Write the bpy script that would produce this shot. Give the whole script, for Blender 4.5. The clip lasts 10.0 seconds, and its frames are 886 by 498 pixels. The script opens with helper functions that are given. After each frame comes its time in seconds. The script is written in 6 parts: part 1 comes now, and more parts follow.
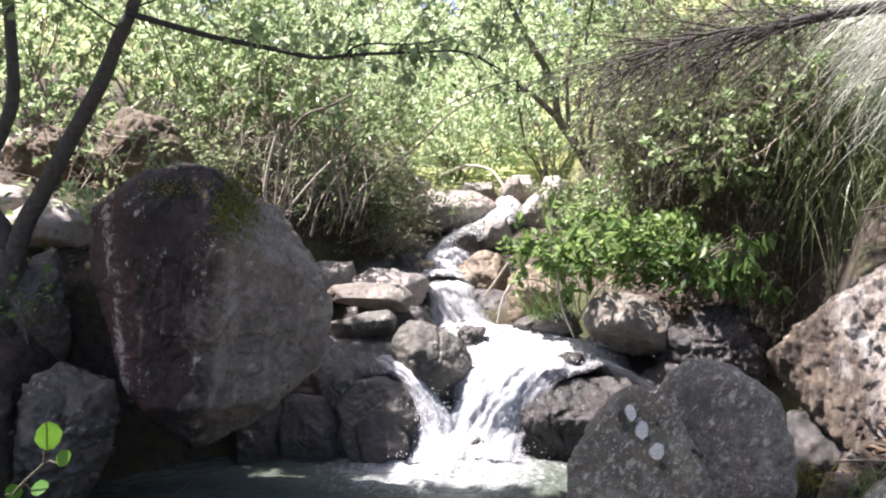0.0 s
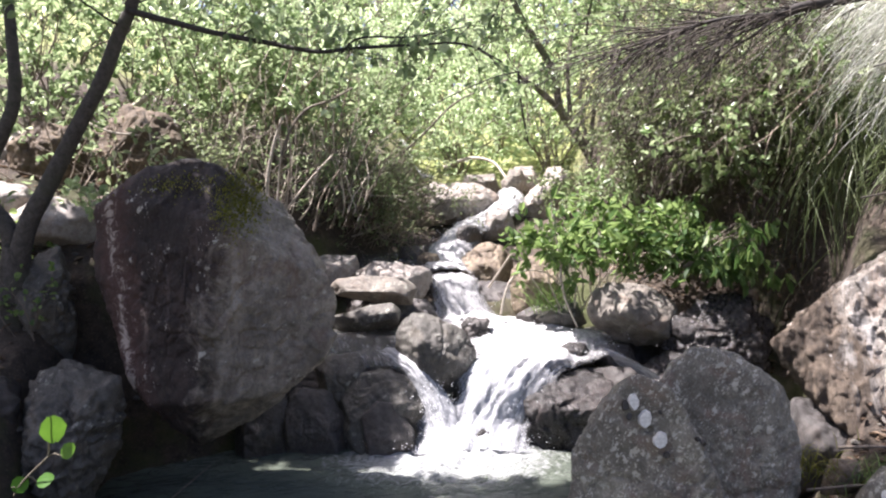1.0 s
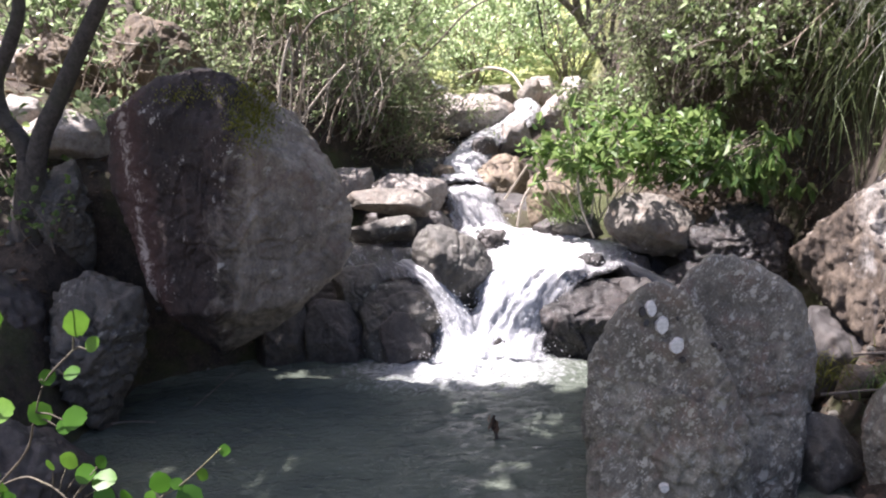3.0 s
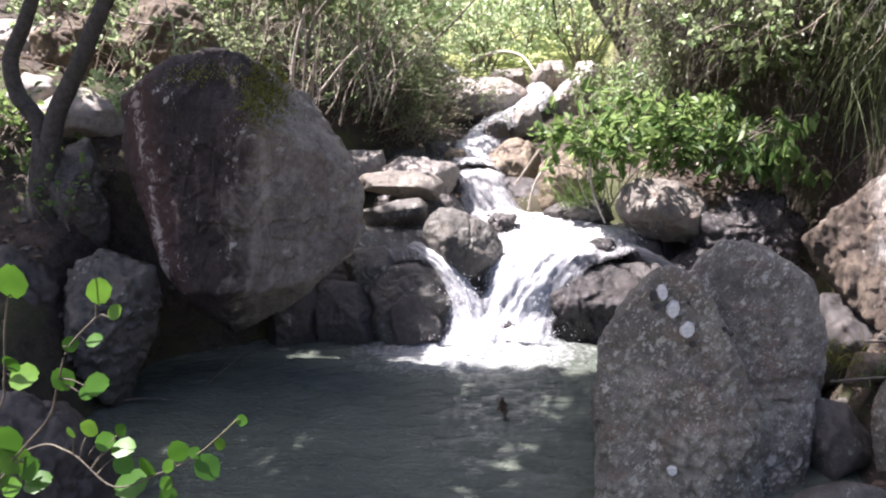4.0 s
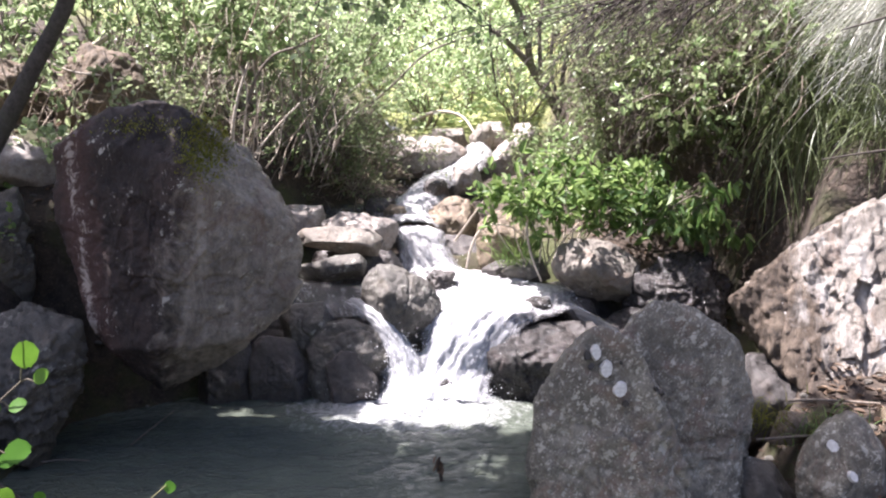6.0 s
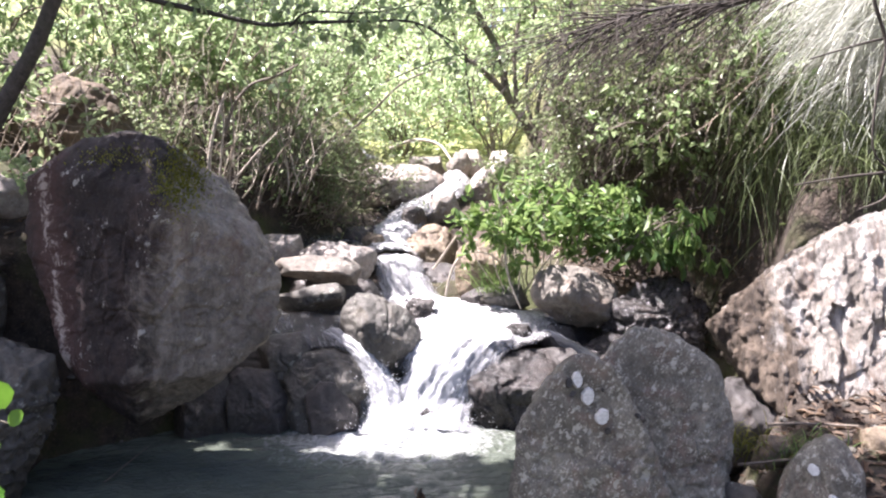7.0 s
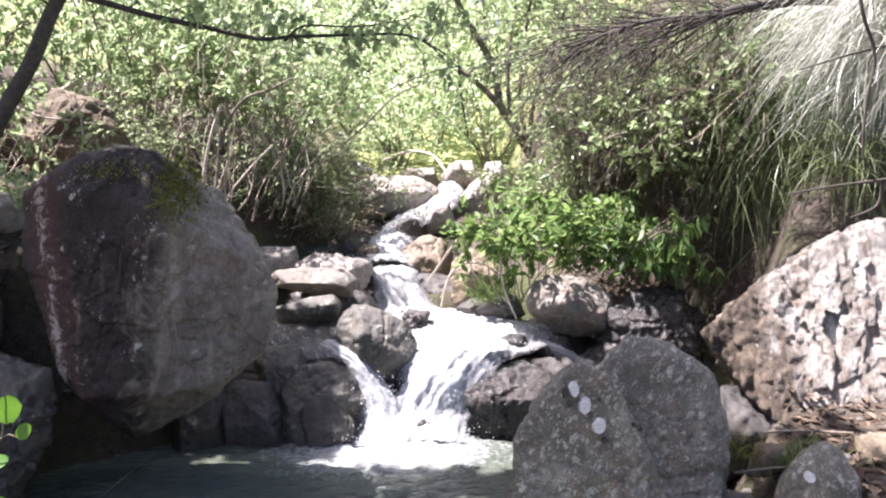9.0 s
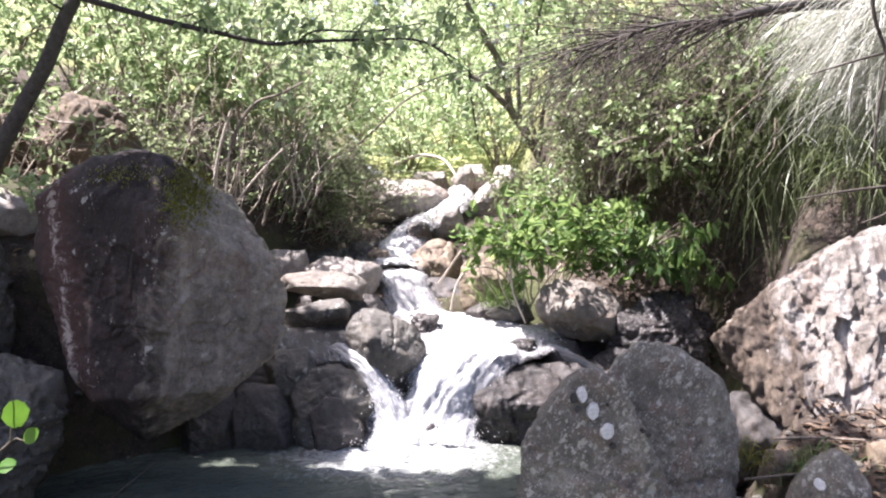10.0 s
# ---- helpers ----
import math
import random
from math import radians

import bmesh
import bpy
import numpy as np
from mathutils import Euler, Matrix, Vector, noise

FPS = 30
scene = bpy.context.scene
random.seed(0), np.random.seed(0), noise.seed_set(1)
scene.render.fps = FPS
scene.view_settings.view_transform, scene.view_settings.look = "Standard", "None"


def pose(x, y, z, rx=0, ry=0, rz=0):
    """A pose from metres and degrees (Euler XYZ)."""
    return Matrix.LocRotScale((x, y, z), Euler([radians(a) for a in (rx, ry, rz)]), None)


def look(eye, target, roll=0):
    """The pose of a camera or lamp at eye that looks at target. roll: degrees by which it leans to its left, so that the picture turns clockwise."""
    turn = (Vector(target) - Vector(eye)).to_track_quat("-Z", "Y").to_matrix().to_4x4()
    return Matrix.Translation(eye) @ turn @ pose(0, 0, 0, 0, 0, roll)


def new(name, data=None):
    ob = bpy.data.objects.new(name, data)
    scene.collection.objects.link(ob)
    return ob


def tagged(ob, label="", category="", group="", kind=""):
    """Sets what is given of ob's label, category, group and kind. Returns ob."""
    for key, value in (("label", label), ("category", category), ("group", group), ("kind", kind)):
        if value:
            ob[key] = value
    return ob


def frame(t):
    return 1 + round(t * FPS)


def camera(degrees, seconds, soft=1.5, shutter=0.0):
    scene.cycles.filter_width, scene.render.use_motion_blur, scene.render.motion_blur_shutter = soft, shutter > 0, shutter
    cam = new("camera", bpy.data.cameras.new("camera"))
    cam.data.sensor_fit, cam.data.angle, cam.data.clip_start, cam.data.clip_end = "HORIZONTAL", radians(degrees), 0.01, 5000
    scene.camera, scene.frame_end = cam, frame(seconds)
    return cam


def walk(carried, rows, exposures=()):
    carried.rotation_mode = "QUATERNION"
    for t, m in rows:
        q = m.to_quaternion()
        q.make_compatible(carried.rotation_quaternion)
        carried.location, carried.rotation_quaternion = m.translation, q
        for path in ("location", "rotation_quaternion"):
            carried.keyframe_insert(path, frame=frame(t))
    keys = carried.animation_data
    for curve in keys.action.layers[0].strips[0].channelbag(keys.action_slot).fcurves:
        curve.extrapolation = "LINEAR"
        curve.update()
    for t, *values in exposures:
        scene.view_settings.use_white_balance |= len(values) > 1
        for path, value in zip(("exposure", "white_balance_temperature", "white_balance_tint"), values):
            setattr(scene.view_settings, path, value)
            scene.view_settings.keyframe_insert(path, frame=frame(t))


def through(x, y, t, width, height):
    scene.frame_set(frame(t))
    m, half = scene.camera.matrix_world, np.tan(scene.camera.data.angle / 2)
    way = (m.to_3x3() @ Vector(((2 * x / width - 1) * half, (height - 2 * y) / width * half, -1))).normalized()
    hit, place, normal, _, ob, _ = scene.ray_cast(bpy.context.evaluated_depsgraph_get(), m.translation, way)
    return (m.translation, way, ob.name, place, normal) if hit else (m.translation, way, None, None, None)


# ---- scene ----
cam = camera(61.1, 10.0, soft=2.1)
PATH = [
    (0, (0.039, 0.423, 1.601), (0.01, 2.416, 1.438), -0.3),
    (0.5, (0.043, 0.42, 1.601), (0.016, 2.414, 1.442), -0.3),
    (1, (0.048, 0.415, 1.599), (0.008, 2.406, 1.417), -1.1),
    (1.5, (0.048, 0.415, 1.592), (-0.005, 2.396, 1.322), -1.3),
    (2, (0.045, 0.425, 1.58), (-0.026, 2.393, 1.232), -1.6),
    (3.5, (0.033, 0.435, 1.562), (-0.061, 2.389, 1.143), -1.4),
    (4, (0.028, 0.424, 1.556), (-0.08, 2.372, 1.116), -1.1),
    (4.5, (0.035, 0.413, 1.558), (-0.065, 2.364, 1.127), -1.5),
    (5, (0.04, 0.408, 1.562), (-0.038, 2.365, 1.157), -1.6),
    (5.5, (0.039, 0.407, 1.569), (0.01, 2.374, 1.21), -0.4),
    (6, (0.031, 0.407, 1.574), (0.085, 2.384, 1.276), 0.6),
    (6.2, (0.026, 0.411, 1.578), (0.099, 2.391, 1.31), 0.9),
    (7.5, (0.019, 0.413, 1.58), (0.151, 2.396, 1.361), 0.0),
    (8, (0.01, 0.407, 1.581), (0.152, 2.391, 1.376), 0.4),
    (8.5, (0.011, 0.403, 1.584), (0.146, 2.388, 1.381), 0.1),
    (9, (0.014, 0.396, 1.584), (0.143, 2.382, 1.386), -0.2),
    (9.5, (0.022, 0.394, 1.583), (0.143, 2.381, 1.39), -0.3),
    (10, (0.022, 0.392, 1.589), (0.123, 2.38, 1.4), -0.1),
]
EXPOSURES = [(0, 1.95, 6150, 22), (2, 1.9, 6150, 23), (3.5, 2.01, 6100, 25), (5.5, 2.08, 6100, 25), (7.5, 2.28, 6100, 25), (10, 2.2, 6100, 25)]
walk(cam, [(t, look(e, a, r)) for t, e, a, r in PATH], EXPOSURES)

# ---- light: high sun from the far left, open sky above the gorge ----
SUN_DIR = Vector((-0.42, 0.1, 0.9)).normalized()
world = bpy.data.worlds.new("sky")
scene.world = world
world.use_nodes = True
wn = world.node_tree
sky = wn.nodes.new("ShaderNodeTexSky")
sky.sky_type = "NISHITA"
sky.sun_disc = False
sky.dust_density = 4.0
sky.sun_elevation = math.asin(SUN_DIR.z)
sky.sun_rotation = math.atan2(SUN_DIR.x, SUN_DIR.y)
wn.links.new(sky.outputs[0], wn.nodes["Background"].inputs[0])
wn.nodes["Background"].inputs[1].default_value = 0.057
sun_data = bpy.data.lights.new("sun", "SUN")
sun_data.energy, sun_data.angle, sun_data.color = 5.0, radians(0.6), (1.0, 0.95, 0.86)
sun = new("sun", sun_data)
sun.matrix_world = look(SUN_DIR * 40, (0, 0, 0))


# ---- numeric helpers ----
def hash3(ix, iy, iz, seed):
    h = (ix * 374761393 + iy * 668265263 + iz * 2147483647 + seed * 974711) & 0x7FFFFFFF
    h = ((h ^ (h >> 13)) * 1274126177) & 0x7FFFFFFF
    h = ((h ^ (h >> 16)) * 668265263) & 0x7FFFFFFF
    return ((h ^ (h >> 15)) & 0xFFFF) / 32767.5 - 1.0


def vnoise(p, seed=0):
    """Smooth value noise in -1..1 at the rows of p."""
    i = np.floor(p).astype(np.int64)
    f = p - i
    f = f * f * f * (f * (f * 6 - 15) + 10)
    out = np.zeros(len(p))
    for dx in (0, 1):
        for dy in (0, 1):
            for dz in (0, 1):
                w = (f[:, 0] if dx else 1 - f[:, 0]) * (f[:, 1] if dy else 1 - f[:, 1]) * (f[:, 2] if dz else 1 - f[:, 2])
                out += w * hash3(i[:, 0] + dx, i[:, 1] + dy, i[:, 2] + dz, seed)
    return out


def fbm(p, seed=0, octaves=4, gain=0.5):
    total, amp = np.zeros(len(p)), 1.0
    for k in range(octaves):
        total += amp * vnoise(p * (2.03 ** k) + 17.3 * k, seed + k)
        amp *= gain
    return total


def unit(v):
    return v / np.maximum(np.linalg.norm(v, axis=-1, keepdims=True), 1e-9)


def quad_mesh(name, verts, quads, mat, smooth=True, uv=None):
    """A mesh from arrays of corners and of four-cornered faces."""
    verts, quads = np.asarray(verts, dtype=np.float32), np.asarray(quads, dtype=np.int32)
    me = bpy.data.meshes.new(name)
    me.vertices.add(len(verts))
    me.vertices.foreach_set("co", verts.ravel())
    me.loops.add(quads.size)
    me.loops.foreach_set("vertex_index", quads.ravel())
    me.polygons.add(len(quads))
    me.polygons.foreach_set("loop_start", np.arange(0, quads.size, 4, dtype=np.int32))
    me.update(calc_edges=True)
    me.polygons.foreach_set("use_smooth", np.full(len(quads), smooth))
    if uv is not None:
        layer = me.uv_layers.new(name="flow")
        layer.data.foreach_set("uv", np.asarray(uv, dtype=np.float32)[quads.ravel()].ravel())
    if mat:
        me.materials.append(mat)
    me.validate()
    return me


def part(name, me, parent, label="", kind=""):
    ob = new(name, me)
    if kind:
        ob["kind"] = kind
    ob.parent = parent
    if label:
        ob["label"] = label
    return ob


def thing(name, at, label, category, group="", kind=""):
    ob = new(name)
    ob.location = at
    ob.empty_display_size = 0.1
    return tagged(ob, label, category, group, kind)


class Wood:
    """Gathers tapered round shoots into one mesh."""

    def __init__(self):
        self.v, self.q, self.n = [], [], 0

    def tube(self, pts, r0, r1, sides=5):
        pts = np.asarray(pts, dtype=float)
        m = len(pts)
        tan = unit(np.gradient(pts, axis=0))
        side = np.cross(tan, (0.31, 0.22, 0.92))
        bad = np.linalg.norm(side, axis=1) < 0.2
        side[bad] = np.cross(tan[bad], (1, 0, 0))
        side = unit(side)
        up = np.cross(side, tan)
        rad = np.linspace(r0, r1, m)[:, None, None]
        a = np.arange(sides) * 2 * np.pi / sides
        ring = pts[:, None, :] + rad * (np.cos(a)[None, :, None] * side[:, None, :] + np.sin(a)[None, :, None] * up[:, None, :])
        i = np.arange(m - 1)[:, None] * sides
        j = np.arange(sides)[None, :]
        k = (j + 1) % sides
        self.q.append((np.stack([i + j, i + k, i + sides + k, i + sides + j], -1).reshape(-1, 4)) + self.n)
        self.v.append(ring.reshape(-1, 3))
        self.n += m * sides

    def mesh(self, name, mat):
        return quad_mesh(name, np.concatenate(self.v), np.concatenate(self.q), mat)


def leaf_mesh(name, at, along, size, mat, width=0.55, flat=0.5, seed=0, fold=0.12):
    """Folded ovate leaves at the rows of at, growing along the rows of along."""
    rng = np.random.default_rng(seed)
    at, along = np.asarray(at), unit(np.asarray(along))
    n = len(at)
    size = np.broadcast_to(size, (n,))[:, None] * rng.uniform(0.6, 1.25, (n, 1))
    up = unit(rng.normal(0, 1, (n, 3)) * (1 - flat) + np.array((0, 0, 1.0)) * flat * 1.6)
    side = unit(np.cross(along, up))
    nrm = np.cross(side, along)
    w = size * width * 0.5
    lift = nrm * size * fold
    base, tip = at, at + along * size - nrm * size * 0.08
    l1 = at + along * size * 0.28 - side * w * 0.92 + lift
    l2 = at + along * size * 0.66 - side * w * 0.88 + lift
    r1 = at + along * size * 0.28 + side * w * 0.92 + lift
    r2 = at + along * size * 0.66 + side * w * 0.88 + lift
    v = np.stack([base, l1, l2, tip, r2, r1], 1).reshape(-1, 3)
    o = np.arange(n)[:, None] * 6
    q = np.concatenate([o + np.array([[0, 3, 2, 1]]), o + np.array([[0, 5, 4, 3]])])
    return quad_mesh(name, v, q, mat, smooth=False)


def shoot(rng, start, way, length, wander=0.25, pull=(0, 0, 0), steps=7):
    """A wandering line from start along way; pull bends it on its way."""
    p, d = np.array(start, dtype=float), np.array(way, dtype=float)
    d /= np.linalg.norm(d)
    pts = [p.copy()]
    for _ in range(steps):
        d = d + rng.normal(0, wander, 3) + np.array(pull)
        d /= np.linalg.norm(d)
        p = p + d * length / steps
        pts.append(p.copy())
    return np.array(pts)


def spline(pts, n=6):
    """A smooth line through a few points."""
    pts = np.asarray(pts, dtype=float)
    ext = np.vstack([2 * pts[0] - pts[1], pts, 2 * pts[-1] - pts[-2]])
    out = []
    for i in range(len(pts) - 1):
        a, b, c, d = ext[i:i + 4]
        for t in np.arange(n) / n:
            out.append(0.5 * (2 * b + (c - a) * t + (2 * a - 5 * b + 4 * c - d) * t * t + (3 * b - a - 3 * c + d) * t ** 3))
    out.append(pts[-1])
    return np.array(out)


# ---- materials ----
def material(name):
    mat = bpy.data.materials.new(name)
    mat.use_nodes = True
    nt = mat.node_tree
    return mat, nt, nt.nodes["Principled BSDF"]


def node(nt, kind, **values):
    nd = nt.nodes.new(kind)
    for key, value in values.items():
        nd.inputs[key].default_value = value
    return nd


def tex_noise(nt, coord, scale, detail=6.0, rough=0.6, distortion=0.0):
    nd = node(nt, "ShaderNodeTexNoise", Scale=scale, Detail=detail, Roughness=rough, Distortion=distortion)
    nt.links.new(coord, nd.inputs["Vector"])
    return nd.outputs["Fac"]


def ramp(nt, fac, *stops):
    nd = nt.nodes.new("ShaderNodeValToRGB")
    el = nd.color_ramp.elements
    while len(el) < len(stops):
        el.new(0.5)
    for e, (pos, col) in zip(el, stops):
        e.position = pos
        e.color = (col, col, col, 1) if isinstance(col, (int, float)) else (*col, 1)
    nt.links.new(fac, nd.inputs[0])
    return nd.outputs[0]


def mixed(nt, fac, a, b, blend="MIX"):
    nd = nt.nodes.new("ShaderNodeMix")
    nd.data_type, nd.blend_type = "RGBA", blend
    for sock, val in ((nd.inputs[0], fac), (nd.inputs[6], a), (nd.inputs[7], b)):
        if isinstance(val, bpy.types.NodeSocket):
            nt.links.new(val, sock)
        elif isinstance(val, (int, float)):
            sock.default_value = val
        else:
            sock.default_value = (*val, 1)
    return nd.outputs[2]


def bumped(nt, bsdf, height, strength, distance, normal=None):
    nd = node(nt, "ShaderNodeBump", Strength=strength, Distance=distance)
    nt.links.new(height, nd.inputs["Height"])
    if normal:
        nt.links.new(normal, nd.inputs["Normal"])
    nt.links.new(nd.outputs[0], bsdf.inputs["Normal"])
    return nd.outputs[0]


def rock_material(name, dark, light, stain, lichen=(0.42, 0.43, 0.36), lichen_amount=0.5, rough=0.85, scale=1.0, cracks=0.5, stretch=(1, 1, 1), streaks=0.0, spots=((24, 0.5), (60, 0.42)), flank=None, vein=None):
    mat, nt, bsdf = material(name)
    tc = nt.nodes.new("ShaderNodeTexCoord").outputs["Object"]

    def mapped(s):
        mp = nt.nodes.new("ShaderNodeMapping")
        mp.inputs["Scale"].default_value = s
        nt.links.new(tc, mp.inputs[0])
        return mp.outputs[0]

    def maths(op, a, c):
        nd = nt.nodes.new("ShaderNodeMath")
        nd.operation = op
        for sock, val in ((nd.inputs[0], a), (nd.inputs[1], c)):
            if isinstance(val, bpy.types.NodeSocket):
                nt.links.new(val, sock)
            else:
                sock.default_value = val
        return nd.outputs[0]

    co = mapped(stretch)
    broad = tex_noise(nt, co, 2.6 * scale, 7, 0.65, 0.8)
    grain = tex_noise(nt, co, 24 * scale, 9, 0.75)
    fine = tex_noise(nt, co, 120 * scale, 4, 0.7)
    col = mixed(nt, ramp(nt, broad, (0.36, 0.0), (0.62, 1.0)), dark, light)
    col = mixed(nt, ramp(nt, grain, (0.34, 0.75), (0.56, 0.0)), col, tuple(0.4 * c for c in dark))
    col = mixed(nt, ramp(nt, fine, (0.3, 0.55), (0.5, 0.0)), col, tuple(0.5 * c for c in dark))
    st = tex_noise(nt, co, 3.7 * scale, 7, 0.7, 1.2)
    col = mixed(nt, ramp(nt, st, (0.5, 0.0), (0.66, 0.8)), col, stain)
    if streaks:
        run = tex_noise(nt, mapped((7, 7, 0.9)), 1.0, 6, 0.65, 0.6)
        col = mixed(nt, ramp(nt, run, (0.52, 0.0), (0.66, streaks)), col, tuple(min(0.8, 1.5 * c) for c in light))
        col = mixed(nt, ramp(nt, run, (0.32, streaks), (0.45, 0.0)), col, tuple(0.5 * c for c in dark))
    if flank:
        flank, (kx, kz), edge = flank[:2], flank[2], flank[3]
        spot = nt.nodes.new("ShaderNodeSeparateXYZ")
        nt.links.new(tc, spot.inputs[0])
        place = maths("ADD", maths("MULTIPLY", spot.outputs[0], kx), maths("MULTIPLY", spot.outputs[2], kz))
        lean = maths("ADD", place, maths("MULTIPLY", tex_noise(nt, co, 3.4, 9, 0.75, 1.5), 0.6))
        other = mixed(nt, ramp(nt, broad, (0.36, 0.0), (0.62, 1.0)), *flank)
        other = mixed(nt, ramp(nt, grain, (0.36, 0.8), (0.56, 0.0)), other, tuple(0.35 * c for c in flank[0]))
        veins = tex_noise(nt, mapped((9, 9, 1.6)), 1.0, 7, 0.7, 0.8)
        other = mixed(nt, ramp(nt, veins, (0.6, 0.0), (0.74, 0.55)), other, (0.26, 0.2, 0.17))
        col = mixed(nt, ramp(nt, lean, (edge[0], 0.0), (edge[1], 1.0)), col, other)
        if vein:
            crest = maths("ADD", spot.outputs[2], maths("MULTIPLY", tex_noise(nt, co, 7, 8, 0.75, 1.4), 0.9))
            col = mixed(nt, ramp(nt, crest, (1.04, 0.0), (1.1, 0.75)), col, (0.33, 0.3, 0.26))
            band = maths("ABSOLUTE", maths("ADD", maths("ADD", spot.outputs[0], vein[0]), maths("MULTIPLY", spot.outputs[2], vein[1])), 0.0)
            rough_band = maths("ADD", band, maths("MULTIPLY", tex_noise(nt, co, 11, 9, 0.78, 1.4), 0.4))
            col = mixed(nt, ramp(nt, rough_band, (0.25, 0.85), (0.36, 0.0)), col, (0.09, 0.046, 0.036))
            col = mixed(nt, ramp(nt, rough_band, (0.19, 0.95), (0.225, 0.0)), col, (0.5, 0.43, 0.37))
    for size, reach in spots:
        sp = node(nt, "ShaderNodeTexVoronoi", Scale=size * scale, Randomness=1.0)
        warp = mixed(nt, 0.06, co, tex_noise(nt, co, 40, 3))
        nt.links.new(warp, sp.inputs["Vector"])
        tint = nt.nodes.new("ShaderNodeSeparateColor")
        nt.links.new(sp.outputs["Color"], tint.inputs[0])
        room = maths("MULTIPLY", maths("POWER", tint.outputs[0], 2.5), reach)
        inside = ramp(nt, maths("SUBTRACT", room, sp.outputs["Distance"]), (0.0, 0.0), (0.06, 1.0))
        where = ramp(nt, tex_noise(nt, co, 6.0 * scale, 5, 0.65), (0.66 - 0.3 * lichen_amount, 0.0), (0.72 - 0.26 * lichen_amount, 0.9))
        col = mixed(nt, maths("MULTIPLY", inside, where), col, lichen)
    col = mixed(nt, ramp(nt, fine, (0.6, 0.0), (0.7, 0.6 * lichen_amount)), col, lichen)
    nt.links.new(col, bsdf.inputs["Base Color"])
    nt.links.new(ramp(nt, grain, (0.3, max(rough - 0.2, 0.05)), (0.7, rough)), bsdf.inputs["Roughness"])
    cr = tex_noise(nt, co, 5.5 * scale, 10, 0.75, 0.8)
    n1 = bumped(nt, bsdf, cr, cracks, 0.07)
    n2 = bumped(nt, bsdf, grain, 0.7, 0.016, n1)
    bumped(nt, bsdf, fine, 0.5, 0.004, n2)
    return mat


def leaf_material(name, dark, light, pale, shine=0.45, through=0.5):
    mat, nt, bsdf = material(name)
    geo = nt.nodes.new("ShaderNodeNewGeometry")
    col = ramp(nt, geo.outputs["Random Per Island"], (0.0, dark), (0.55, light), (1.0, pale))
    tc = nt.nodes.new("ShaderNodeTexCoord").outputs["Object"]
    col = mixed(nt, ramp(nt, tex_noise(nt, tc, 1.7, 3, 0.5), (0.35, 0.0), (0.7, 0.45)), col, tuple(0.8 * c for c in dark))
    nt.links.new(col, bsdf.inputs["Base Color"])
    bsdf.inputs["Roughness"].default_value = shine
    tr = nt.nodes.new("ShaderNodeBsdfTranslucent")
    warm = mixed(nt, 0.4, col, tuple(min(1.0, 1.3 * c) for c in pale))
    nt.links.new(warm, tr.inputs["Color"])
    mix = nt.nodes.new("ShaderNodeMixShader")
    mix.inputs[0].default_value = through
    nt.links.new(bsdf.outputs[0], mix.inputs[1])
    nt.links.new(tr.outputs[0], mix.inputs[2])
    nt.links.new(mix.outputs[0], nt.nodes["Material Output"].inputs[0])
    return mat


def bark_material(name, dark, light, scale=1.0, moss=None):
    mat, nt, bsdf = material(name)
    tc = nt.nodes.new("ShaderNodeTexCoord").outputs["Object"]
    grain = tex_noise(nt, tc, 38 * scale, 6, 0.7, 0.4)
    col = ramp(nt, grain, (0.3, dark), (0.7, light))
    if moss:
        col = mixed(nt, ramp(nt, tex_noise(nt, tc, 6, 4), (0.5, 0.0), (0.65, 0.7)), col, moss)
    nt.links.new(col, bsdf.inputs["Base Color"])
    bsdf.inputs["Roughness"].default_value = 0.85
    bumped(nt, bsdf, grain, 0.6, 0.01)
    return mat


M_GREY = rock_material("grey_boulder_stone", (0.15, 0.134, 0.112), (0.27, 0.245, 0.205), (0.17, 0.12, 0.085), lichen_amount=0.4, cracks=0.35, streaks=0.4)
# left face: maroon mineral, deepened so the colour also carries that side's shade
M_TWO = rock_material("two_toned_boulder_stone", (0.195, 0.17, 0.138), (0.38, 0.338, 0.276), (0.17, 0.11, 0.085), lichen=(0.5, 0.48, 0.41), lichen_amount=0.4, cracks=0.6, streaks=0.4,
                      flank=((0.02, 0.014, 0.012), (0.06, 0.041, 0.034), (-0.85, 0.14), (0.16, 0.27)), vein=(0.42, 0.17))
M_LICHEN = rock_material("lichened_boulder_stone", (0.155, 0.145, 0.113), (0.37, 0.352, 0.28), (0.22, 0.155, 0.115), lichen=(0.5, 0.49, 0.41), lichen_amount=0.9, cracks=0.6, spots=((27, 0.5), (62, 0.6), (125, 0.55)))
M_PALE = rock_material("pale_dry_stone", (0.32, 0.285, 0.25), (0.5, 0.46, 0.41), (0.3, 0.23, 0.18), lichen=(0.55, 0.53, 0.47), lichen_amount=0.3, cracks=0.5)
# left part: brown stain, with the twigs' dappled shade held in its colour
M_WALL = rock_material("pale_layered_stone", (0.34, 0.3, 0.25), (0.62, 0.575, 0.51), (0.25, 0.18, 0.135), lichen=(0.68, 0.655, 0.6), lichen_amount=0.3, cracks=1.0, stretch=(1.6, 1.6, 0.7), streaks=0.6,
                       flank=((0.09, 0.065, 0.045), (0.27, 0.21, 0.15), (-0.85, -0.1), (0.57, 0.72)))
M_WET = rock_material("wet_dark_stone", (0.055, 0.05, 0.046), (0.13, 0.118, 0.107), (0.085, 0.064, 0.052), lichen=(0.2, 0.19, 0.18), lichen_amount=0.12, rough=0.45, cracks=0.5)
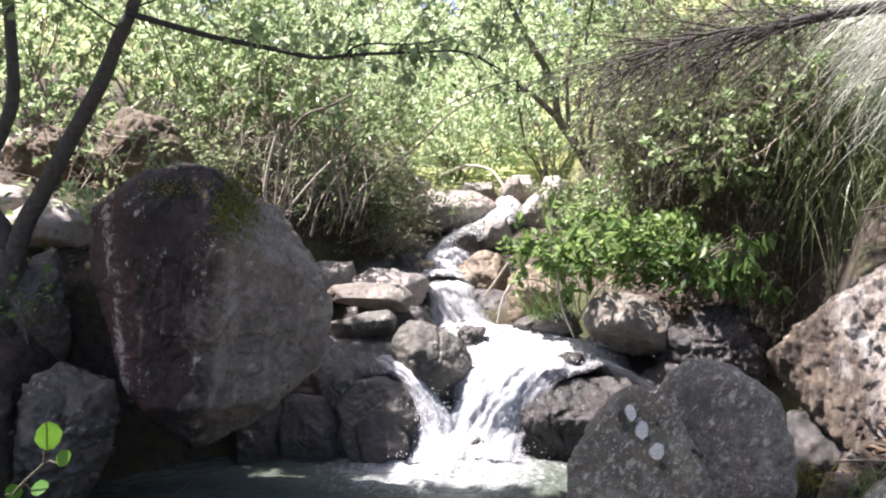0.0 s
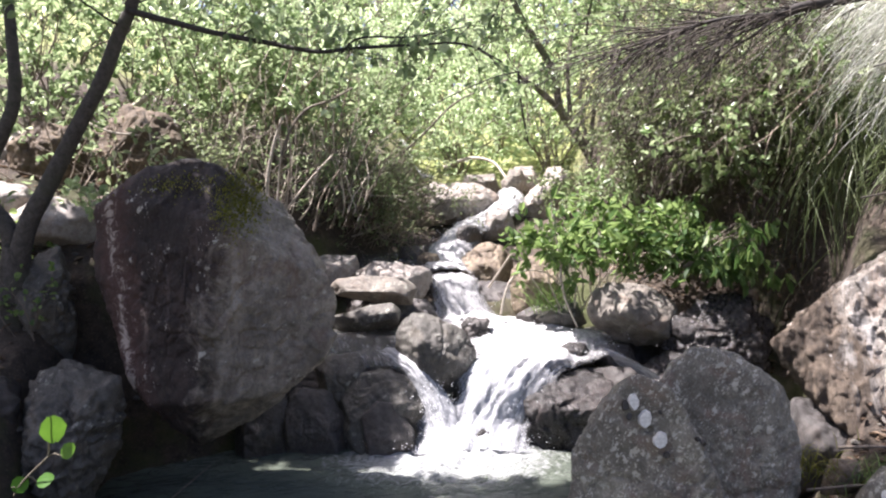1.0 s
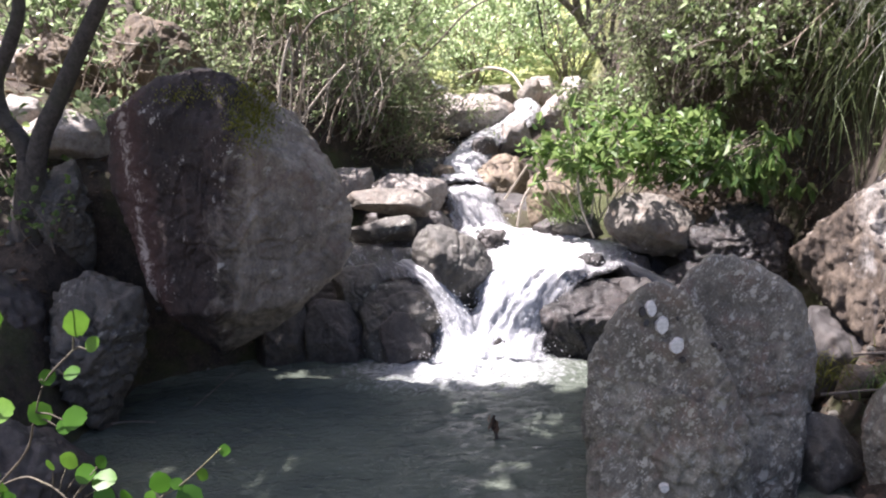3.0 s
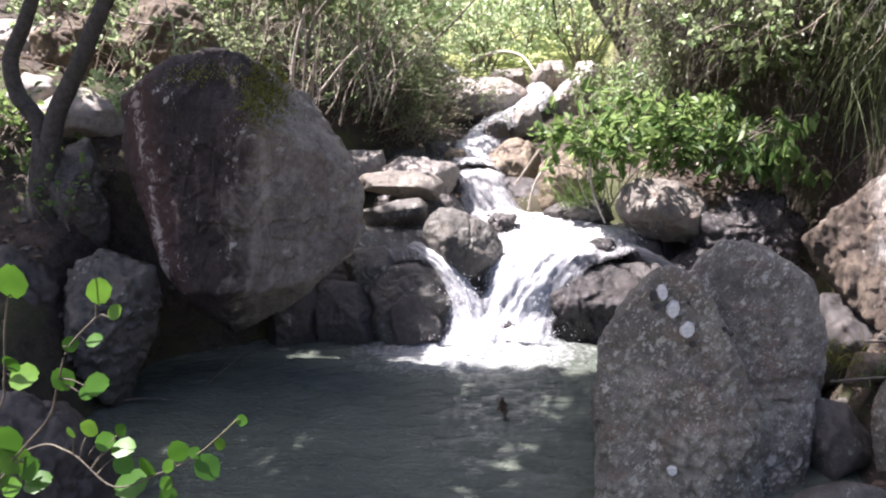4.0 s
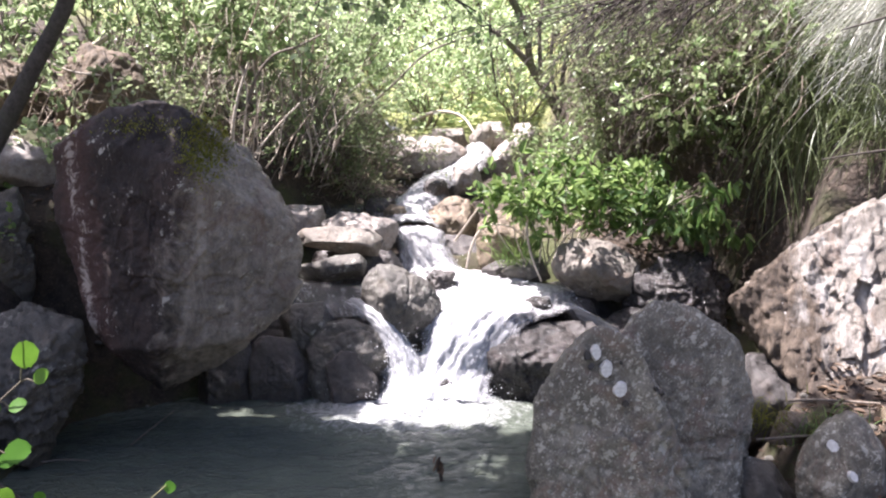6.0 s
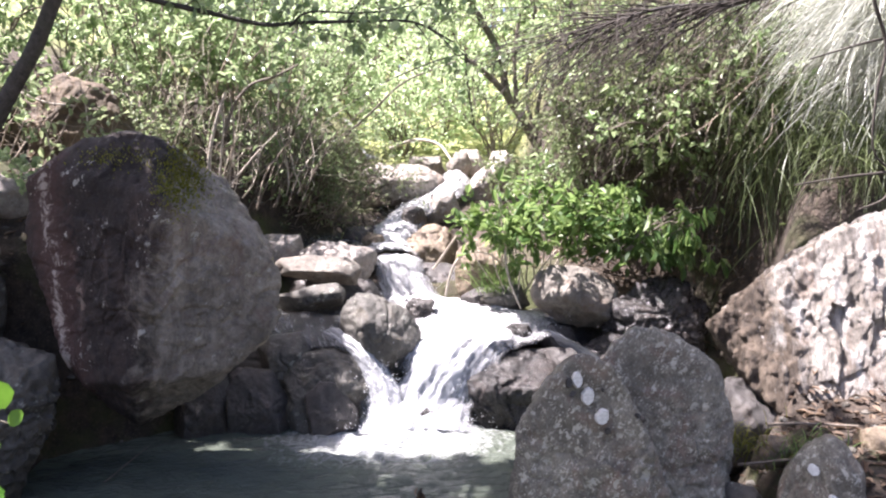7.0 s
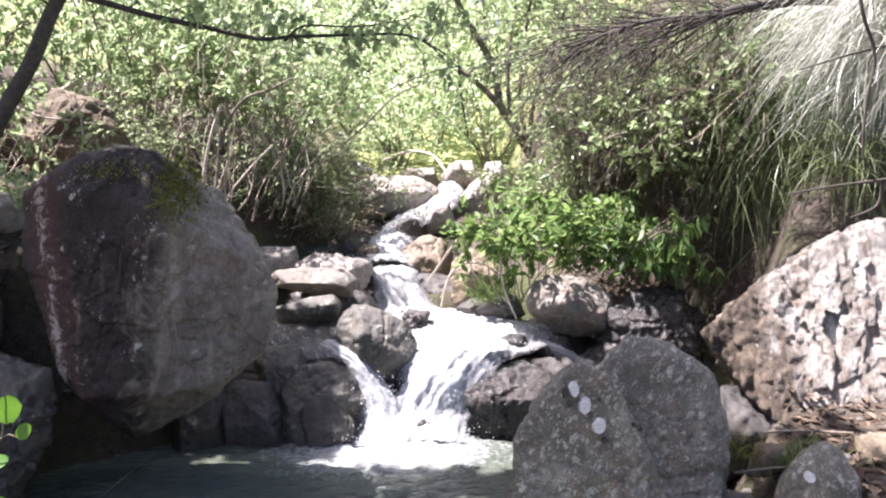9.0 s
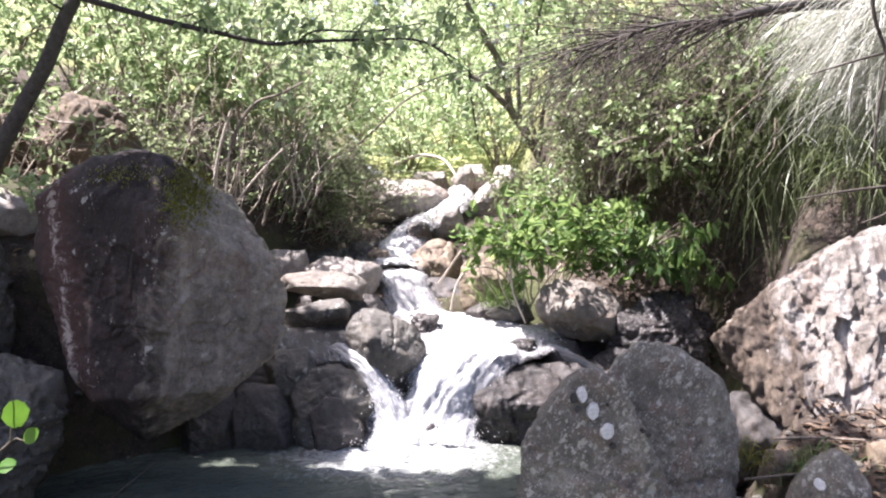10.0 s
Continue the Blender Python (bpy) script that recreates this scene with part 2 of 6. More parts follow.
# ochre stone again, darkened so its colour holds the shade of the shrubs
M_OCHRE_DIM = rock_material("shaded_ochre_stone", (0.085, 0.058, 0.034), (0.2, 0.145, 0.085), (0.07, 0.06, 0.03), lichen=(0.25, 0.22, 0.15), lichen_amount=0.3, cracks=0.5)
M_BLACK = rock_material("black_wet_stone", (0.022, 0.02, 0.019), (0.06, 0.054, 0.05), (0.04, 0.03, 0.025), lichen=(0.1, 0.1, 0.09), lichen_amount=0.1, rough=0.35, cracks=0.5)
M_DAMP = rock_material("damp_grey_stone", (0.082, 0.077, 0.065), (0.175, 0.165, 0.142), (0.12, 0.1, 0.07), lichen=(0.34, 0.34, 0.29), lichen_amount=0.6, rough=0.6, cracks=0.5)
M_OCHRE = rock_material("ochre_stone", (0.16, 0.12, 0.08), (0.33, 0.26, 0.18), (0.12, 0.1, 0.05), lichen=(0.42, 0.38, 0.28), lichen_amount=0.4, rough=0.65)
L_BRIGHT = leaf_material("fresh_green_leaf", (0.06, 0.12, 0.03), (0.2, 0.325, 0.1), (0.6, 0.69, 0.42), shine=0.34, through=0.42)
L_GREY = leaf_material("grey_green_leaf", (0.07, 0.105, 0.04), (0.17, 0.235, 0.095), (0.44, 0.5, 0.28), shine=0.42, through=0.45)
L_SHRUB = leaf_material("deep_green_leaf", (0.03, 0.075, 0.018), (0.1, 0.2, 0.045), (0.32, 0.42, 0.15), shine=0.5, through=0.5)
# far leaves: sunlit, washed-out brightness is mixed into these pale tones
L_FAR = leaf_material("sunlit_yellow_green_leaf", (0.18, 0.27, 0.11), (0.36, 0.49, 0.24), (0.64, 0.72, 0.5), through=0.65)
L_DRY = leaf_material("dry_brown_leaf", (0.05, 0.03, 0.018), (0.11, 0.07, 0.042), (0.22, 0.16, 0.105), shine=0.7, through=0.2)
# hanging grass in two tones: sun put into the pale colour, shade into the olive
L_SUN_GRASS = leaf_material("sunlit_grass_blade", (0.38, 0.4, 0.29), (0.64, 0.66, 0.57), (0.8, 0.81, 0.77), shine=0.3, through=0.4)
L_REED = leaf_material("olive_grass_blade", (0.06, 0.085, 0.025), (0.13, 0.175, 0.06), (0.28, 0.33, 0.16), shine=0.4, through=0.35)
L_MOSS = leaf_material("moss_tuft", (0.1, 0.12, 0.016), (0.2, 0.21, 0.03), (0.36, 0.34, 0.08), shine=0.8, through=0.3)
B_DARK = bark_material("dark_alder_bark", (0.018, 0.016, 0.014), (0.065, 0.057, 0.05), moss=(0.045, 0.045, 0.035))
B_ALDER = bark_material("grey_alder_bark", (0.025, 0.022, 0.018), (0.11, 0.098, 0.085), moss=(0.06, 0.065, 0.042))
B_TWIG = bark_material("grey_brown_twig", (0.08, 0.066, 0.05), (0.25, 0.21, 0.165))
B_PALE = bark_material("bleached_dead_wood", (0.32, 0.27, 0.21), (0.6, 0.54, 0.45))
B_MOSSY = bark_material("mossy_bark", (0.06, 0.05, 0.035), (0.16, 0.14, 0.1), moss=(0.13, 0.15, 0.05))
B_STEM = bark_material("pale_brown_stem", (0.17, 0.135, 0.1), (0.42, 0.35, 0.27))
B_DEAD = bark_material("dark_dead_twig", (0.03, 0.025, 0.02), (0.09, 0.075, 0.06))


def soil_material():
    mat, nt, bsdf = material("leaf_littered_soil")
    tc = nt.nodes.new("ShaderNodeTexCoord").outputs["Object"]
    a, b, c = tex_noise(nt, tc, 1.4, 6), tex_noise(nt, tc, 14, 8, 0.7), tex_noise(nt, tc, 70, 4, 0.7)
    col = mixed(nt, ramp(nt, b, (0.35, 0.0), (0.65, 1.0)), (0.032, 0.026, 0.02), (0.09, 0.068, 0.05))
    col = mixed(nt, ramp(nt, c, (0.55, 0.0), (0.7, 0.6)), col, (0.2, 0.155, 0.115))
    col = mixed(nt, ramp(nt, a, (0.5, 0.0), (0.62, 0.7)), col, (0.07, 0.09, 0.025))
    sep = nt.nodes.new("ShaderNodeSeparateXYZ")
    nt.links.new(tc, sep.inputs[0])
    far = nt.nodes.new("ShaderNodeMapRange")
    far.inputs["From Min"].default_value, far.inputs["From Max"].default_value = 8.6, 10.5
    nt.links.new(sep.outputs[1], far.inputs["Value"])
    # far slope painted lighter: its sunlit brightness is put into the colour
    sunny_slope = mixed(nt, ramp(nt, b, (0.35, 0.0), (0.65, 1.0)), (0.16, 0.2, 0.05), (0.36, 0.37, 0.16))
    col = mixed(nt, far.outputs[0], col, sunny_slope)
    nt.links.new(col, bsdf.inputs["Base Color"])
    bsdf.inputs["Roughness"].default_value = 0.95
    n = bumped(nt, bsdf, b, 0.8, 0.05)
    bumped(nt, bsdf, c, 0.6, 0.012, n)
    return mat


def pool_material():
    """Murky green water, with froth spreading from the foot of the falls."""
    mat, nt, bsdf = material("murky_pool_water")
    tc = nt.nodes.new("ShaderNodeTexCoord").outputs["Object"]
    mp = nt.nodes.new("ShaderNodeMapping")
    mp.inputs["Location"].default_value = (0.03, -6.2, 0)
    mp.inputs["Scale"].default_value = (0.74, 1.35, 1)
    nt.links.new(tc, mp.inputs[0])
    dist = nt.nodes.new("ShaderNodeVectorMath")
    dist.operation = "LENGTH"
    nt.links.new(mp.outputs[0], dist.inputs[0])
    churn = tex_noise(nt, tc, 9, 9, 0.72, 3.0)
    add = nt.nodes.new("ShaderNodeMath")
    add.operation = "MULTIPLY_ADD"
    add.inputs[1].default_value = 1.0
    nt.links.new(churn, add.inputs[0])
    nt.links.new(dist.outputs["Value"], add.inputs[2])
    froth = ramp(nt, add.outputs[0], (0.6, 1.0), (0.8, 0.55), (1.0, 0.12), (1.2, 0.0))
    depth = tex_noise(nt, tc, 1.1, 3, 0.5)
    water = mixed(nt, ramp(nt, depth, (0.35, 0.0), (0.65, 1.0)), (0.13, 0.155, 0.128), (0.2, 0.23, 0.175))
    nt.links.new(mixed(nt, froth, water, (0.74, 0.76, 0.76)), bsdf.inputs["Base Color"])
    nt.links.new(ramp(nt, froth, (0.0, 0.07), (1.0, 0.6)), bsdf.inputs["Roughness"])
    bsdf.inputs["IOR"].default_value = 1.33
    flat = nt.nodes.new("ShaderNodeMapping")
    flat.inputs["Scale"].default_value = (1, 2.2, 1)
    nt.links.new(tc, flat.inputs[0])
    fine = tex_noise(nt, flat.outputs[0], 24, 5, 0.6, 0.8)
    bumped(nt, bsdf, fine, 1.0, 0.07)
    return mat


def white_water(name, veil, cover, clear=0.4, tint=(0.8, 0.81, 0.82), run=0.14):
    """Broken running water: soft strands of froth over a clear film. cover: how much of it is white; run: how far its strands are drawn out."""
    mat, nt, bsdf = material(name)
    uv = nt.nodes.new("ShaderNodeUVMap")
    uv.uv_map = "flow"

    def flow(k):
        mp = nt.nodes.new("ShaderNodeMapping")
        mp.inputs["Scale"].default_value = (1, k, 1)
        nt.links.new(uv.outputs[0], mp.inputs[0])
        return mp.outputs[0]

    streak = tex_noise(nt, flow(run), 46, 7, 0.68, 0.5)
    clump = tex_noise(nt, flow(min(1.0, 3 * run)), 8, 6, 0.7, 1.2)
    curd = tex_noise(nt, flow(0.8), 60, 5, 0.7, 0.8)
    both = mixed(nt, 0.22, mixed(nt, 0.5, streak, clump), curd)
    white = ramp(nt, both, (0.5 - 0.4 * cover, 0.0), (0.88 - 0.4 * cover, 1.0))
    nt.links.new(mixed(nt, white, veil, tint), bsdf.inputs["Base Color"])
    nt.links.new(ramp(nt, white, (0.0, 0.12), (1.0, 0.6)), bsdf.inputs["Roughness"])
    bsdf.inputs["IOR"].default_value = 1.33
    bumped(nt, bsdf, both, 0.45, 0.02, None)
    # the sheet thins out towards its two sides
    sep = nt.nodes.new("ShaderNodeSeparateXYZ")
    edge_uv = nt.nodes.new("ShaderNodeUVMap")
    edge_uv.uv_map = "edge"
    nt.links.new(edge_uv.outputs[0], sep.inputs[0])
    add = nt.nodes.new("ShaderNodeMath")
    add.operation = "MULTIPLY_ADD"
    add.inputs[1].default_value = 1.1
    nt.links.new(both, add.inputs[0])
    nt.links.new(sep.outputs[0], add.inputs[2])
    alpha = ramp(nt, add.outputs[0], (0.55, 0.0), (1.15, 1.0))
    film = ramp(nt, white, (0.0, clear), (0.6, 1.0))
    mul = nt.nodes.new("ShaderNodeMath")
    mul.operation = "MULTIPLY"
    nt.links.new(alpha, mul.inputs[0])
    nt.links.new(film, mul.inputs[1])
    nt.links.new(mul.outputs[0], bsdf.inputs["Alpha"])
    return mat


M_SOIL = soil_material()
M_POOL = pool_material()
W_WHITE = white_water("churning_white_water", (0.13, 0.13, 0.13), 0.5, 0.55, tint=(0.66, 0.66, 0.66), run=0.3)
W_FALL = white_water("falling_white_water", (0.2, 0.21, 0.22), 0.5, 0.6, tint=(0.66, 0.67, 0.68), run=0.12)
W_FILM = white_water("thin_running_water", (0.09, 0.09, 0.085), 0.1, 0.6, tint=(0.5, 0.52, 0.53))
M_DROP, _nt, _b = material("froth_bead")
_b.inputs["Base Color"].default_value, _b.inputs["Roughness"].default_value = (0.9, 0.92, 0.93, 1), 0.3

# ---- ground: one sheet, a stream bed between two banks ----
BED = ([-60, -4, 1.2, 1.7, 2.2, 4.5, 4.9, 5.1, 5.9, 6.1, 6.5, 7.5, 8.4, 10, 13, 18, 30, 60, 200],
       [4, 0.5, 0.1, 0.0, -0.35, -0.4, -0.1, 0.28, 0.4, 0.66, 0.78, 1.03, 1.22, 1.6, 2.2, 2.9, 4.2, 8, 25])
LEFT_EDGE = ([0, 2, 4.4, 5, 6, 7, 8, 9, 12], [-1.3, -1.6, -1.75, -1.0, -1.0, -0.65, -0.4, -0.2, -0.5])
RIGHT_EDGE = ([0, 2.6, 3.0, 4.4, 5, 6, 6.6, 7.2, 8, 9, 12], [0.9, 0.8, 1.15, 1.7, 2.1, 2.15, 1.7, 1.15, 1.1, 1.3, 1.5])
LEFT_TOP = ([0, 2, 3.5, 4.5, 5.5, 7, 8, 10, 13], [0.1, 0.15, 0.45, 1.0, 1.25, 1.45, 1.65, 2.0, 2.5])
RIGHT_TOP = ([0, 2, 3, 3.9, 4.6, 5.5, 6, 8, 10, 13], [0.1, 0.1, 0.12, 0.25, 0.9, 1.6, 1.9, 2.0, 2.3, 2.8])


def ground_height(x, y):
    x, y = np.asarray(x, dtype=float), np.asarray(y, dtype=float)
    bed = np.interp(y, *BED)
    dl, dr = np.interp(y, *LEFT_EDGE) - x, x - np.interp(y, *RIGHT_EDGE)
    tl, tr = np.interp(y, *LEFT_TOP), np.interp(y, *RIGHT_TOP)
    sl = np.clip(dl / 0.4, 0, 1)
    sr = np.clip(dr / 0.5, 0, 1)
    sl, sr = sl * sl * (3 - 2 * sl), sr * sr * (3 - 2 * sr)
    tl, tr = np.maximum(tl, bed + 0.2), np.maximum(tr, bed + 0.2)
    steep = np.interp(y, [3.8, 4.8], [0.2, 0.8])
    z = bed + sl * (tl - bed + 0.28 * np.clip(dl, 0, 60)) + sr * (tr - bed + steep * np.clip(dr, 0, 4) + 0.25 * np.clip(dr - 4, 0, 60))
    p = np.stack([x.ravel(), y.ravel(), np.zeros(x.size)], 1)
    return z + 0.06 * fbm(p * 1.7, 3).reshape(x.shape) + 0.02 * fbm(p * 7, 9).reshape(x.shape)


def axis(lo, hi, step, far, count):
    tail = np.geomspace(step, far, count)
    return np.concatenate([lo - tail[::-1], np.arange(lo, hi, step), hi + tail])


gx, gy = axis(-3.6, 3.6, 0.05, 160, 34), axis(1.0, 10.0, 0.05, 190, 34)
GX, GY = np.meshgrid(gx, gy)
gi = (np.arange(len(gy) - 1)[:, None] * len(gx) + np.arange(len(gx) - 1)[None, :]).ravel()
ground = new("ground", quad_mesh("ground", np.stack([GX, GY, ground_height(GX, GY)], -1).reshape(-1, 3),
                                 np.stack([gi, gi + 1, gi + len(gx) + 1, gi + len(gx)], 1), M_SOIL))
tagged(ground, "brown leaf-littered soil banks of a stream gorge", "ground", kind="structure")


# ---- water ----
def pool():
    x, y = np.arange(-2.4, 1.6, 0.02), np.arange(1.5, 5.05, 0.02)
    X, Y = np.meshgrid(x, y)
    p = np.stack([X.ravel(), Y.ravel(), np.zeros(X.size)], 1)
    d = np.hypot(X - 0.05, (Y - 4.68) * 1.3).ravel()
    ring = np.sin(d * 34 + 3 * fbm(p * 2.2, 5)) * 0.0022 * np.exp(-d * 0.5)
    z = ring + 0.011 * fbm(p * np.array((5, 11, 1)), 8) + np.exp(-(d / 0.42) ** 2) * (0.05 + 0.04 * fbm(p * 11, 12))
    i = (np.arange(len(y) - 1)[:, None] * len(x) + np.arange(len(x) - 1)[None, :]).ravel()
    ob = new("pool_water", quad_mesh("pool_water", np.column_stack([p[:, :2], z]), np.stack([i, i + 1, i + len(x) + 1, i + len(x)], 1), M_POOL))
    return tagged(ob, "murky green pool with white froth below the falls", "water", kind="structure")


pool()


def stream(name, rows, mat, label, lift=0.025, seed=0, across=34, along=14, layers=2):
    """Running water along rows of (x, y, z, half width, turn of its cross line in degrees), in layers of broken sheets."""
    rows = np.array(rows, dtype=float)
    line = spline(rows[:, :3], along)
    m = len(line)
    t = np.linspace(0, len(rows) - 1, m)
    half0, turn = np.interp(t, range(len(rows)), rows[:, 3]), np.radians(np.interp(t, range(len(rows)), rows[:, 4]))
    run = np.concatenate([[0], np.cumsum(np.linalg.norm(np.diff(line, axis=0), axis=1))])
    s = np.linspace(-1, 1, across)
    cross = np.stack([np.cos(turn), np.sin(turn), 0 * turn], 1)
    V, Q, UU, EE = [], [], [], []
    for k in range(layers):
        def wob(side):
            return 0.16 * fbm(np.column_stack([run * 6, np.full(m, side * 3.3), np.full(m, seed + 9.7 * k)]), seed + k, 3)
        left, right = half0 * (1.3 - 0.15 * k + wob(0)), half0 * (1.3 - 0.15 * k + wob(1))
        w = np.where(s[None, :] < 0, left[:, None], right[:, None]) * s[None, :]
        P = (line[:, None, :] + cross[:, None, :] * w[:, :, None]).reshape(-1, 3)
        U = np.stack([w + 0.37 * k, np.repeat(run[:, None], across, 1) + 0.61 * k], -1).reshape(-1, 2)
        E = np.stack([np.repeat((1 - np.abs(s))[None, :], m, 0), np.repeat(run[:, None], across, 1)], -1).reshape(-1, 2)
        bulge = (1 - np.abs(s) ** 2)[None, :].repeat(m, 0).ravel()
        n = fbm(np.column_stack([U[:, 0] * 26, U[:, 1] * 6, np.full(len(U), seed)]), seed + 20 * k, 5, 0.65)
        P[:, 2] += lift * (0.24 * n + bulge) + 0.018 * k
        P[:, 1] -= lift * (0.24 * n + bulge) * 0.8 + 0.012 * k
        i = (np.arange(m - 1)[:, None] * across + np.arange(across - 1)[None, :]).ravel()
        Q.append(np.stack([i, i + 1, i + across + 1, i + across], 1) + k * m * across)
        V.append(P)
        UU.append(U)
        EE.append(E)
    quads, E = np.concatenate(Q), np.concatenate(EE)
    me = quad_mesh(name, np.concatenate(V), quads, mat, uv=np.concatenate(UU))
    edge = me.uv_layers.new(name="edge")
    edge.data.foreach_set("uv", np.asarray(E, dtype=np.float32)[quads.ravel()].ravel())
    return tagged(new(name, me), label, "water", kind="structure")


stream("main_fall_water", [(0.45, 5.12, 0.46, 0.3, 0), (0.37, 4.97, 0.43, 0.28, 0), (0.28, 4.85, 0.31, 0.22, 0), (0.2, 4.77, 0.14, 0.19, 0), (0.13, 4.65, 0.0, 0.28, 0)],
       W_FALL, "white water sliding over a dark rock into the pool", 0.04, 1)
stream("side_fall_water", [(-0.38, 5.1, 0.5, 0.1, 0), (-0.28, 4.97, 0.47, 0.085, 0), (-0.19, 4.89, 0.4, 0.09, -15), (-0.11, 4.83, 0.26, 0.1, -15), (-0.05, 4.76, 0.1, 0.14, 0), (-0.02, 4.65, 0.0, 0.2, 0)],
       W_FALL, "narrow white fall between dark stones", 0.035, 2)
stream("rapid_water", [(0.12, 6.0, 0.55, 0.22, 0), (0.32, 5.75, 0.53, 0.36, 0), (0.56, 5.5, 0.51, 0.5, 0), (0.55, 5.25, 0.48, 0.38, -4), (0.5, 5.08, 0.45, 0.32, -4), (0.38, 4.96, 0.4, 0.2, -4), (0.34, 4.87, 0.3, 0.12, -4)],
       W_WHITE, "sunlit white rapid above the falls", 0.055, 3)
stream("overflow_water", [(0.75, 5.5, 0.5, 0.24, -10), (0.9, 5.32, 0.47, 0.16, -35), (1.04, 5.2, 0.43, 0.12, -45), (1.2, 5.08, 0.36, 0.1, -45), (1.34, 5.0, 0.24, 0.1, -40)],
       W_WHITE, "white side runnel behind the lichened boulder", 0.008, 4)
stream("upper_fall_water", [(-0.02, 6.3, 0.84, 0.15, 0), (0.0, 6.12, 0.83, 0.15, 0), (0.04, 6.04, 0.72, 0.15, 0), (0.1, 5.97, 0.58, 0.2, 0), (0.15, 5.9, 0.53, 0.24, 0)],
       W_WHITE, "bright small fall over a ledge", 0.025, 5)
stream("channel_water", [(-0.6, 5.5, 0.57, 0.26, 0), (-0.58, 5.25, 0.55, 0.27, 0), (-0.52, 5.05, 0.5, 0.26, 0), (-0.48, 4.97, 0.44, 0.22, 0)],
       W_FILM, "thin dark film of water over a stone shelf", 0.01, 6)
stream("upper_cascade_water", [(0.62, 8.7, 1.46, 0.1, 0), (0.58, 8.3, 1.37, 0.13, 0), (0.44, 7.9, 1.25, 0.15, 0), (0.22, 7.5, 1.18, 0.15, -15), (0.06, 7.1, 1.08, 0.15, -20), (-0.06, 6.7, 0.93, 0.2, -10), (-0.06, 6.3, 0.86, 0.18, 0)],
       W_WHITE, "sunlit white cascade stepping down between stones", 0.04, 7)
stream("upper_pool_water", [(-0.45, 7.0, 0.95, 0.3, 0), (-0.45, 6.7, 0.93, 0.35, 0), (-0.4, 6.4, 0.9, 0.35, 0)],
       W_FILM, "still dark water below the brushwood", 0.008, 8)


# ---- rocks ----
def chipped(p, seed):
    """Broken facets: cells of a jittered lattice, each a small plane of its own tilt."""
    cell = np.floor(p).astype(np.int64)
    best, out = np.full(len(p), 9.0), np.zeros(len(p))
    for dx in (-1, 0, 1):
        for dy in (-1, 0, 1):
            for dz in (-1, 0, 1):
                c = cell + np.array((dx, dy, dz))
                h = [hash3(c[:, 0], c[:, 1], c[:, 2], seed * 7 + k) for k in range(6)]
                off = p - (c + 0.5 + 0.45 * np.stack(h[:3], 1))
                dist = np.linalg.norm(off, axis=1)
                near = dist < best
                best = np.where(near, dist, best)
                out = np.where(near, off[:, 0] * h[3] + off[:, 1] * h[4] + off[:, 2] * h[5] + 0.25 * h[3], out)
    return out


def rock(name, label, at, outline, mat, front=0.25, back=0.3, sharp=16, rough=0.025, detail=6, seed=0, extra=(), taper=28, category="rock", facets=5, flute=0.0, faces=(), chips=0.0, grain=(4.2, 4.2, 4.2)):
    """A boulder: a rounded block inside planes. outline: (degrees, distance) of its sides as they face up or down the stream; or its faces outright, as (normal, distance)."""
    rng = np.random.default_rng(seed)
    planes = []
    for a, d in outline:
        a = math.radians(a)
        for s in (-1, 1):
            t = math.radians(taper * rng.uniform(0.6, 1.3)) * s
            planes.append((math.cos(a) * math.cos(t), math.sin(t), math.sin(a) * math.cos(t), d * math.cos(t) + 0.0))
    if not faces:
        planes += [(0, -1, 0, front), (0, 1, 0, back)]
    for _ in range(0 if faces else facets):
        v = unit(np.array((rng.normal(0, 0.6), -1.0, rng.normal(0.15, 0.5))))
        planes.append((*v, front * rng.uniform(0.92, 1.15)))
    planes = np.array(planes + list(extra) + list(faces))
    bm = bmesh.new()
    bmesh.ops.create_icosphere(bm, subdivisions=detail, radius=1.0)
    me = bpy.data.meshes.new(name)
    bm.to_mesh(me)
    bm.free()
    co = np.empty(len(me.vertices) * 3, dtype=np.float32)
    me.vertices.foreach_get("co", co)
    d = unit(co.reshape(-1, 3).astype(float))
    q = np.maximum(d @ planes[:, :3].T / planes[None, :, 3], 0)
    sharp = sharp * 1.9
    r = (q ** sharp).sum(1) ** (-1.0 / sharp)
    r = r * (1.025 if faces else np.percentile(1.0 / (q.max(1) * r), 60))
    p = d * r[:, None]
    if chips:
        r = r + chips * chipped(p * np.array(grain) + seed, seed) + 0.5 * chips * chipped(p * np.array(grain) * 2.4 + seed, seed + 1)
    size = float(np.median(r))
    r = r + rough * (0.8 * fbm(p * (1.4 / size) + seed, seed, 3) * size / 0.3 * 0.5 + 0.5 * fbm(p * 9 + seed, seed + 5, 4, 0.55) + 0.22 * fbm(p * 38 + seed, seed + 9, 3, 0.6))
    if flute:
        ribs = p * np.array((13.0, 9.0, 1.7)) + seed
        r = r + flute * (1.0 - 1.6 * np.abs(fbm(ribs, seed + 3, 3, 0.55))) * np.clip(0.75 - 0.8 * p[:, 2], 0.25, 1.2)
    ridge = 1 - np.abs(fbm(p * 4.5 + 3.1 * seed, seed + 11, 3))
    r = r - rough * 0.9 * np.clip(ridge - 0.82, 0, 1) * 4
    me.vertices.foreach_set("co", (d * r[:, None]).astype(np.float32).ravel())
    me.polygons.foreach_set("use_smooth", np.ones(len(me.polygons), dtype=bool))
    me.materials.append(mat)
    me.update()
    ob = new(name, me)
    ob.location = at
    return tagged(ob, label, category)


